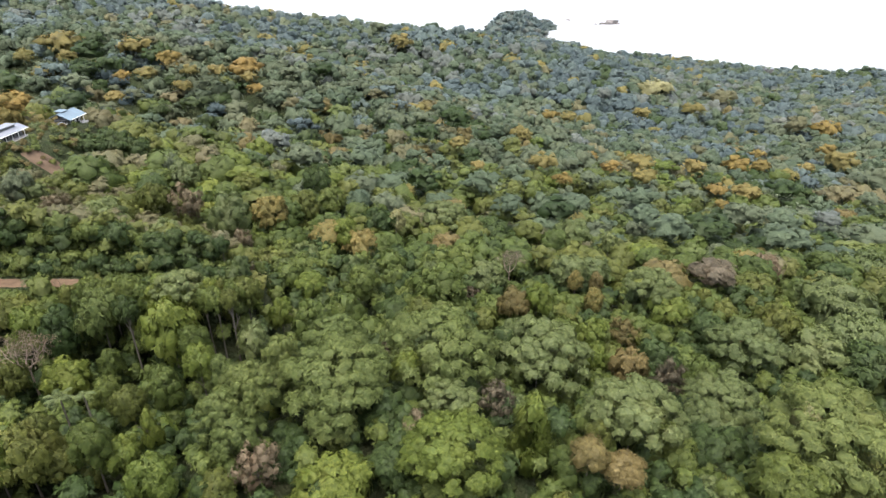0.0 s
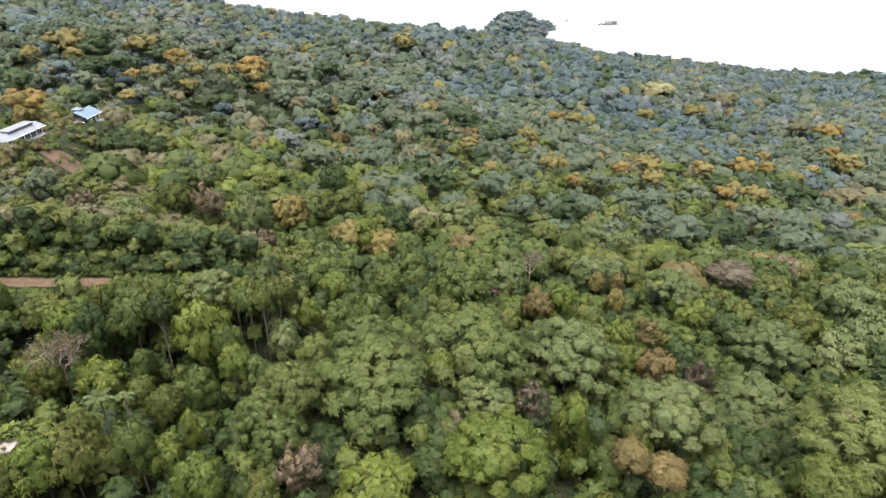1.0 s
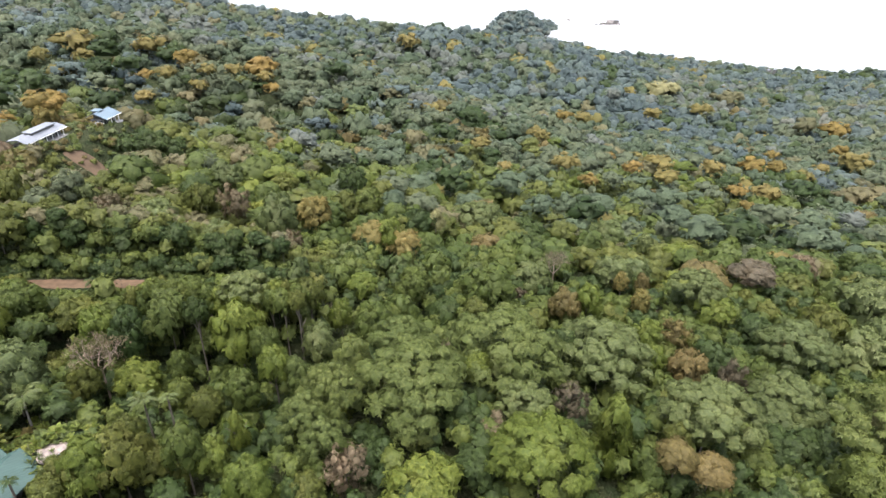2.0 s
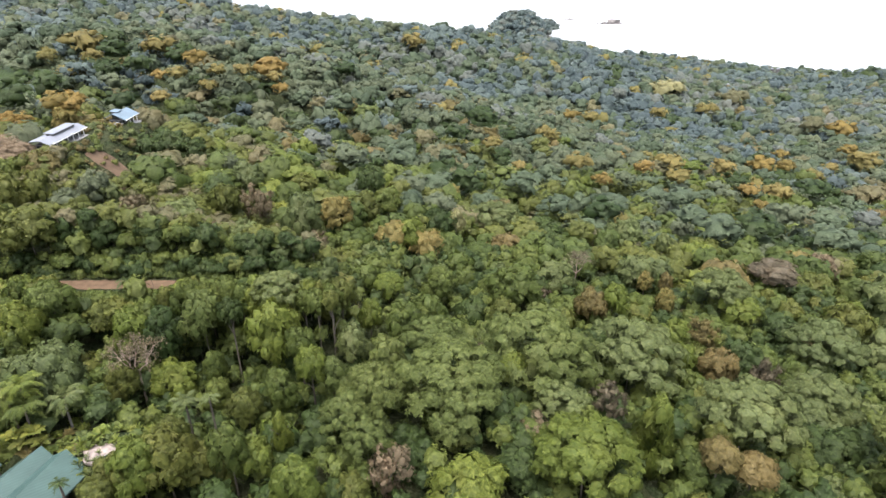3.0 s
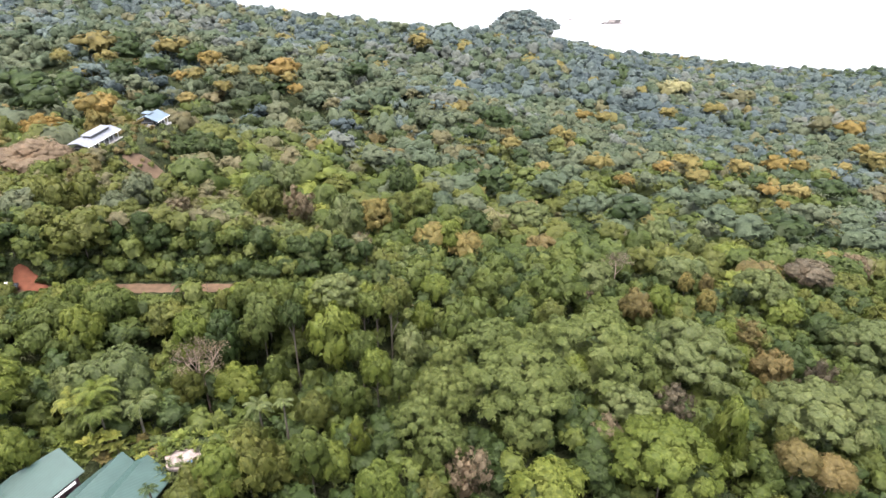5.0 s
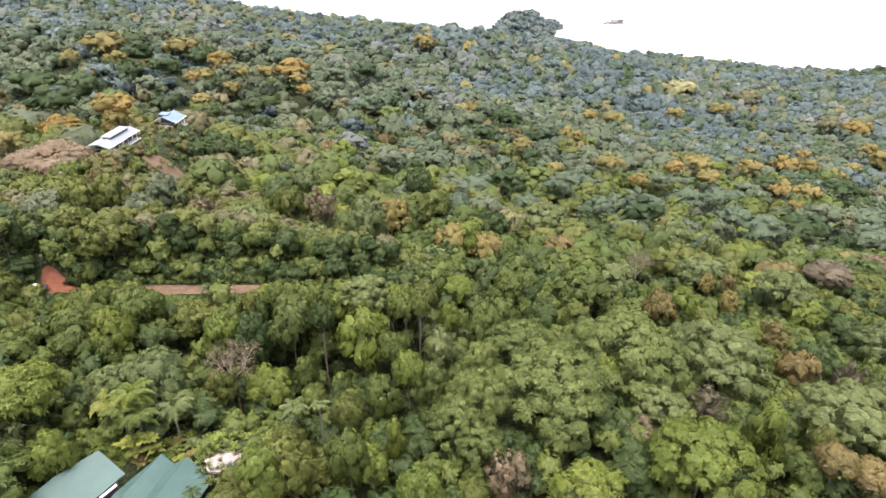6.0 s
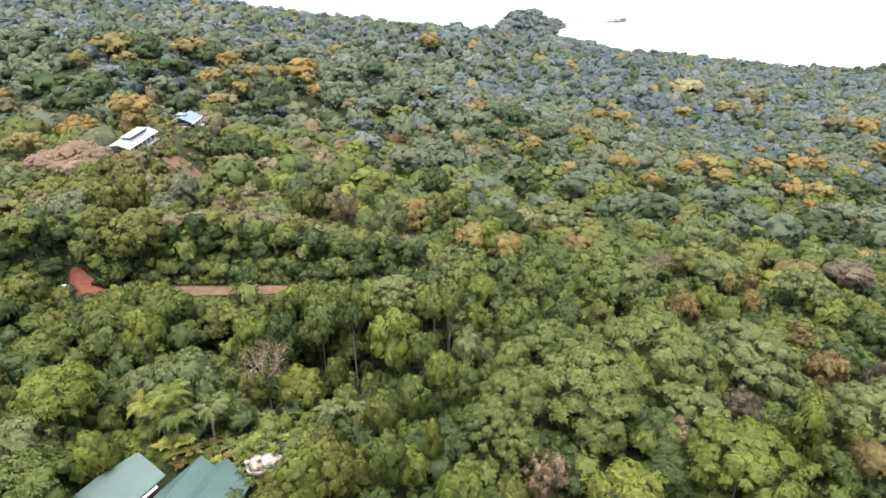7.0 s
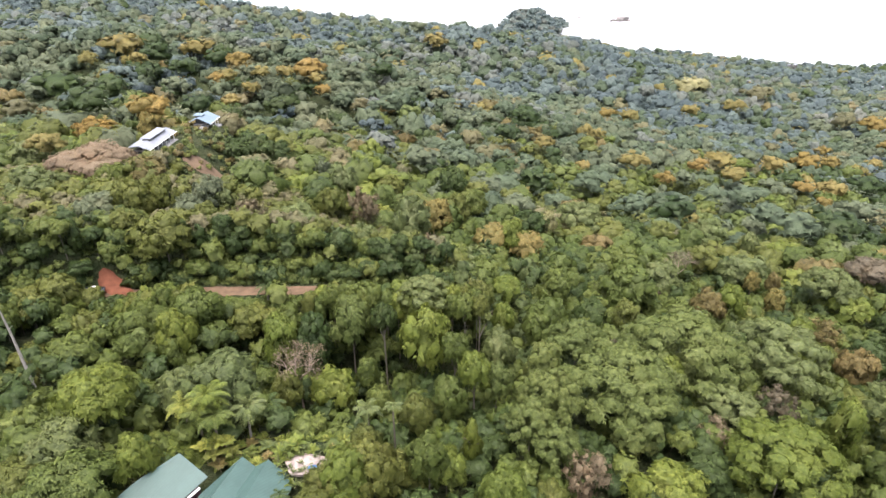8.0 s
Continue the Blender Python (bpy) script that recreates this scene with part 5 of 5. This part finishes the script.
for k in range(110):
    gx, gy = gd.uniform(-78, -56.5), gd.uniform(58.6, 66.0)
    if math.hypot((gx + 63.4) / 4.0, (gy - 57.5) / 2.6) < 1 or gy < 60.0 and gx < -68:
        continue
    garden_plant("broad" if gd.random() < 0.6 else "spiky", gx, gy, gd.uniform(0.9, 1.9), ("lime", "lime", "gold", "sage", "rust", "sage", "gold", "mid")[gd.integers(8)], gd.uniform(0, 0.9))
for gx, gy, gs, gc, gl in ((-79.0, 61.6, 2.2, "gold", 3.2), (-77.6, 60.9, 2.1, "olive", 2.6), (-76.2, 62.2, 2.2, "gold", 3.6), (-78.0, 62.6, 2.0, "gold", 3.2), (-75.2, 61.4, 2.0, "olive", 2.4), (-76.8, 60.4, 1.8, "rust", 1.4), (-74.6, 60.6, 1.6, "lime", 1.0), (-73.9, 61.2, 1.5, "mid", 1.0)):
    garden_plant("broad", gx, gy, gs, gc, gl)
for k in range(14):
    garden_plant("broad", -62 - gd.uniform(0, 34), 103.4 + gd.uniform(0, 1.5), gd.uniform(0.8, 1.4), ("sage", "lime", "mid", "cream")[gd.integers(4)], 0.3)


def parked_car(x, y, turn):
    c = tagged(new("car"), "dark parked car with a white roof panel, half hidden by trees", "car")
    c.matrix_world = pose(x, y, float(ground_z(x, y)) + 0.06, 0, 0, turn)
    paint, white = painted("dark_car_paint", (0.03, 0.035, 0.04), 0.25), WHITE_PAINT
    part("body", block("body", -2.1, 2.1, -0.85, 0.85, 0.35, 0.95, 0.14), paint, c)
    cab = part("cabin", block("cabin", -1.2, 0.9, -0.75, 0.75, 0.93, 1.45, 0.16), GLASS, c, "dark windows")
    part("car_roof", block("car_roof", -0.1, 0.75, -0.6, 0.6, 1.44, 1.52, 0.03), white, c, "white roof panel")
    for sx in (-1.35, 1.35):
        for sy in (-0.8, 0.8):
            w = part("wheel", mesh_of("wheel", *tube([(0, -0.1, 0), (0, 0, 0), (0, 0.1, 0)], (0.33, 0.34, 0.33), 14)), GLASS, c, "black tyre")
            w.location = (sx, sy, 0.34)
            hub = part("rim", mesh_of("rim", *tube([(0, -0.12, 0), (0, 0, 0), (0, 0.12, 0)], (0.18, 0.18, 0.18), 10)), WHITE_PAINT, w)


parked_car(-109.9, float(road_y(-109.9)), 24)


# bushes round the hilltop houses
hb = np.random.default_rng(91)
hill_bushes = {"mid": [], "olive": [], "grey": [], "rust": []}
for k in range(330):
    bx, by = hb.uniform(-136, -103), hb.uniform(143, 193)
    if ellipse(bx, by, -125.0, 161.0, 4.8, 12.0) < 1 or ellipse(bx, by, -121.0, 186.5, 5.0, 7.0) < 1 or (ellipse(bx, by, -110.4, 157.5, 6.4, 4.6) < 1 and hb.random() < 0.68):
        continue
    r = hb.uniform(0.8, 1.7)
    hill_bushes[("mid", "olive", "grey", "olive", "rust", "rust")[hb.integers(6)]].append((bx, by, float(ground_z(bx, by)) + r * hb.uniform(0.3, 0.7), r, r))
for c, ps in hill_bushes.items():
    wood("hilltop_bushes", ps, BUSH, c, WORDS[c] + " bushes around the hilltop houses", "bushes")


def dead_trunk(x, y, top, lean):
    d = tagged(new("dead_tree"), "tall pale leafless trunk rising from the forest", "tree")
    z = float(ground_z(x, y))
    d.location = (x, y, z)
    h = top - z
    v, f = tube([(0, 0, -0.3), (lean * 0.25, 0, h * 0.35), (lean * 0.6, 0.1, h * 0.7), (lean, 0, h)], (0.26, 0.22, 0.17, 0.07), 8)
    part("trunk", mesh_of("trunk", v, f, smooth=True), PALE_BARK, d)
    for k in range(3):
        b = h * (0.72 + 0.08 * k)
        p0 = Vector((lean * b / h, 0.05, b))
        tip = p0 + Vector((0.9 * math.cos(2.2 * k), 0.9 * math.sin(2.2 * k), 0.9))
        part("branch", mesh_of("branch", *tube([p0, (p0 + tip) / 2 + Vector((0, 0, 0.1)), tip], (0.07, 0.05, 0.02), 5), smooth=True), PALE_BARK, d)


dead_trunk(-106.2, 70.0, 129.5, -0.8)


# ---- islands ----
def island(cx, cy, rx, ry, high, seed, label):
    n, k = 56, 16
    rows = []

    def height(x, y, q):
        return high * max(0, 1 - q ** 2.2) * (0.86 + 0.5 * noise.noise((x * 0.016 + seed, y * 0.016, 4)))

    for j in range(k):
        for i in range(n):
            a, q = 2 * math.pi * i / n, j / (k - 1)
            edge = 1 + 0.2 * noise.noise((math.cos(a) * 1.5 + seed, math.sin(a) * 1.5, 0))
            x, y = cx + rx * q * edge * math.cos(a), cy + ry * q * edge * math.sin(a)
            z = height(x, y, q) + 2.2 * (q < 0.97) - 3 * (q > 0.97)
            rows.append((x, y, z))
    i = np.arange(n)
    f = np.concatenate([np.stack([j * n + i, j * n + (i + 1) % n, (j + 1) * n + (i + 1) % n, (j + 1) * n + i], 1) for j in range(k - 1)])
    me = mesh_of("island", rows, f, smooth=True)
    me.materials.append(WOODED)
    tagged(new("island", me), label, "island", kind="structure")
    rng = np.random.default_rng(seed)
    # the island's trees get the leaf colours that carry haze
    places = {"blue": [], "hazed_dull": [], "hazed_olive": []}
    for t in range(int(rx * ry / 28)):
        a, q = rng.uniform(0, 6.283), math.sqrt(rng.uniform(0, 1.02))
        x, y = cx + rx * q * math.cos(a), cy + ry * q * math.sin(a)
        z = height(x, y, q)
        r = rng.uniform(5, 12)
        places[("blue", "hazed_dull", "hazed_dull", "hazed_olive")[rng.integers(4)]].append((x, y, z + r * 0.6, r, r * 0.85))
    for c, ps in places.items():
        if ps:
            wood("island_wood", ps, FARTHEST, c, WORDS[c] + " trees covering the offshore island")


island(194, 1640, 82, 110, 47, 5, "steep wooded island close to the shore")
island(288, 1760, 34, 45, 15, 8, "lower wooded end of the island")


def rocks(cx, cy, size, high, seed):
    rng = np.random.default_rng(seed)
    for k in range(4):
        s = size * (1.0, 0.6, 0.45, 0.3)[k]
        v = ICO2_V * (1 + 0.25 * rng.normal(size=(len(ICO2_V), 1))) * np.array((s, s * 0.7, high * (1.0, 0.45, 0.35, 0.3)[k]))
        me = mesh_of("sea_rock", v, ICO2_F)
        me.materials.append(ROCK)
        r = tagged(new("sea_rock", me), "dark jagged rock standing in the sea", "rock", "rocks off the coast")
        r.location = (cx + (0, -1.5, 1.4, -2.6)[k] * size, cy + rng.uniform(-5, 5), -0.5)


rocks(512, 1900, 17, 13, 3)
rocks(410, 2040, 9, 5, 4)
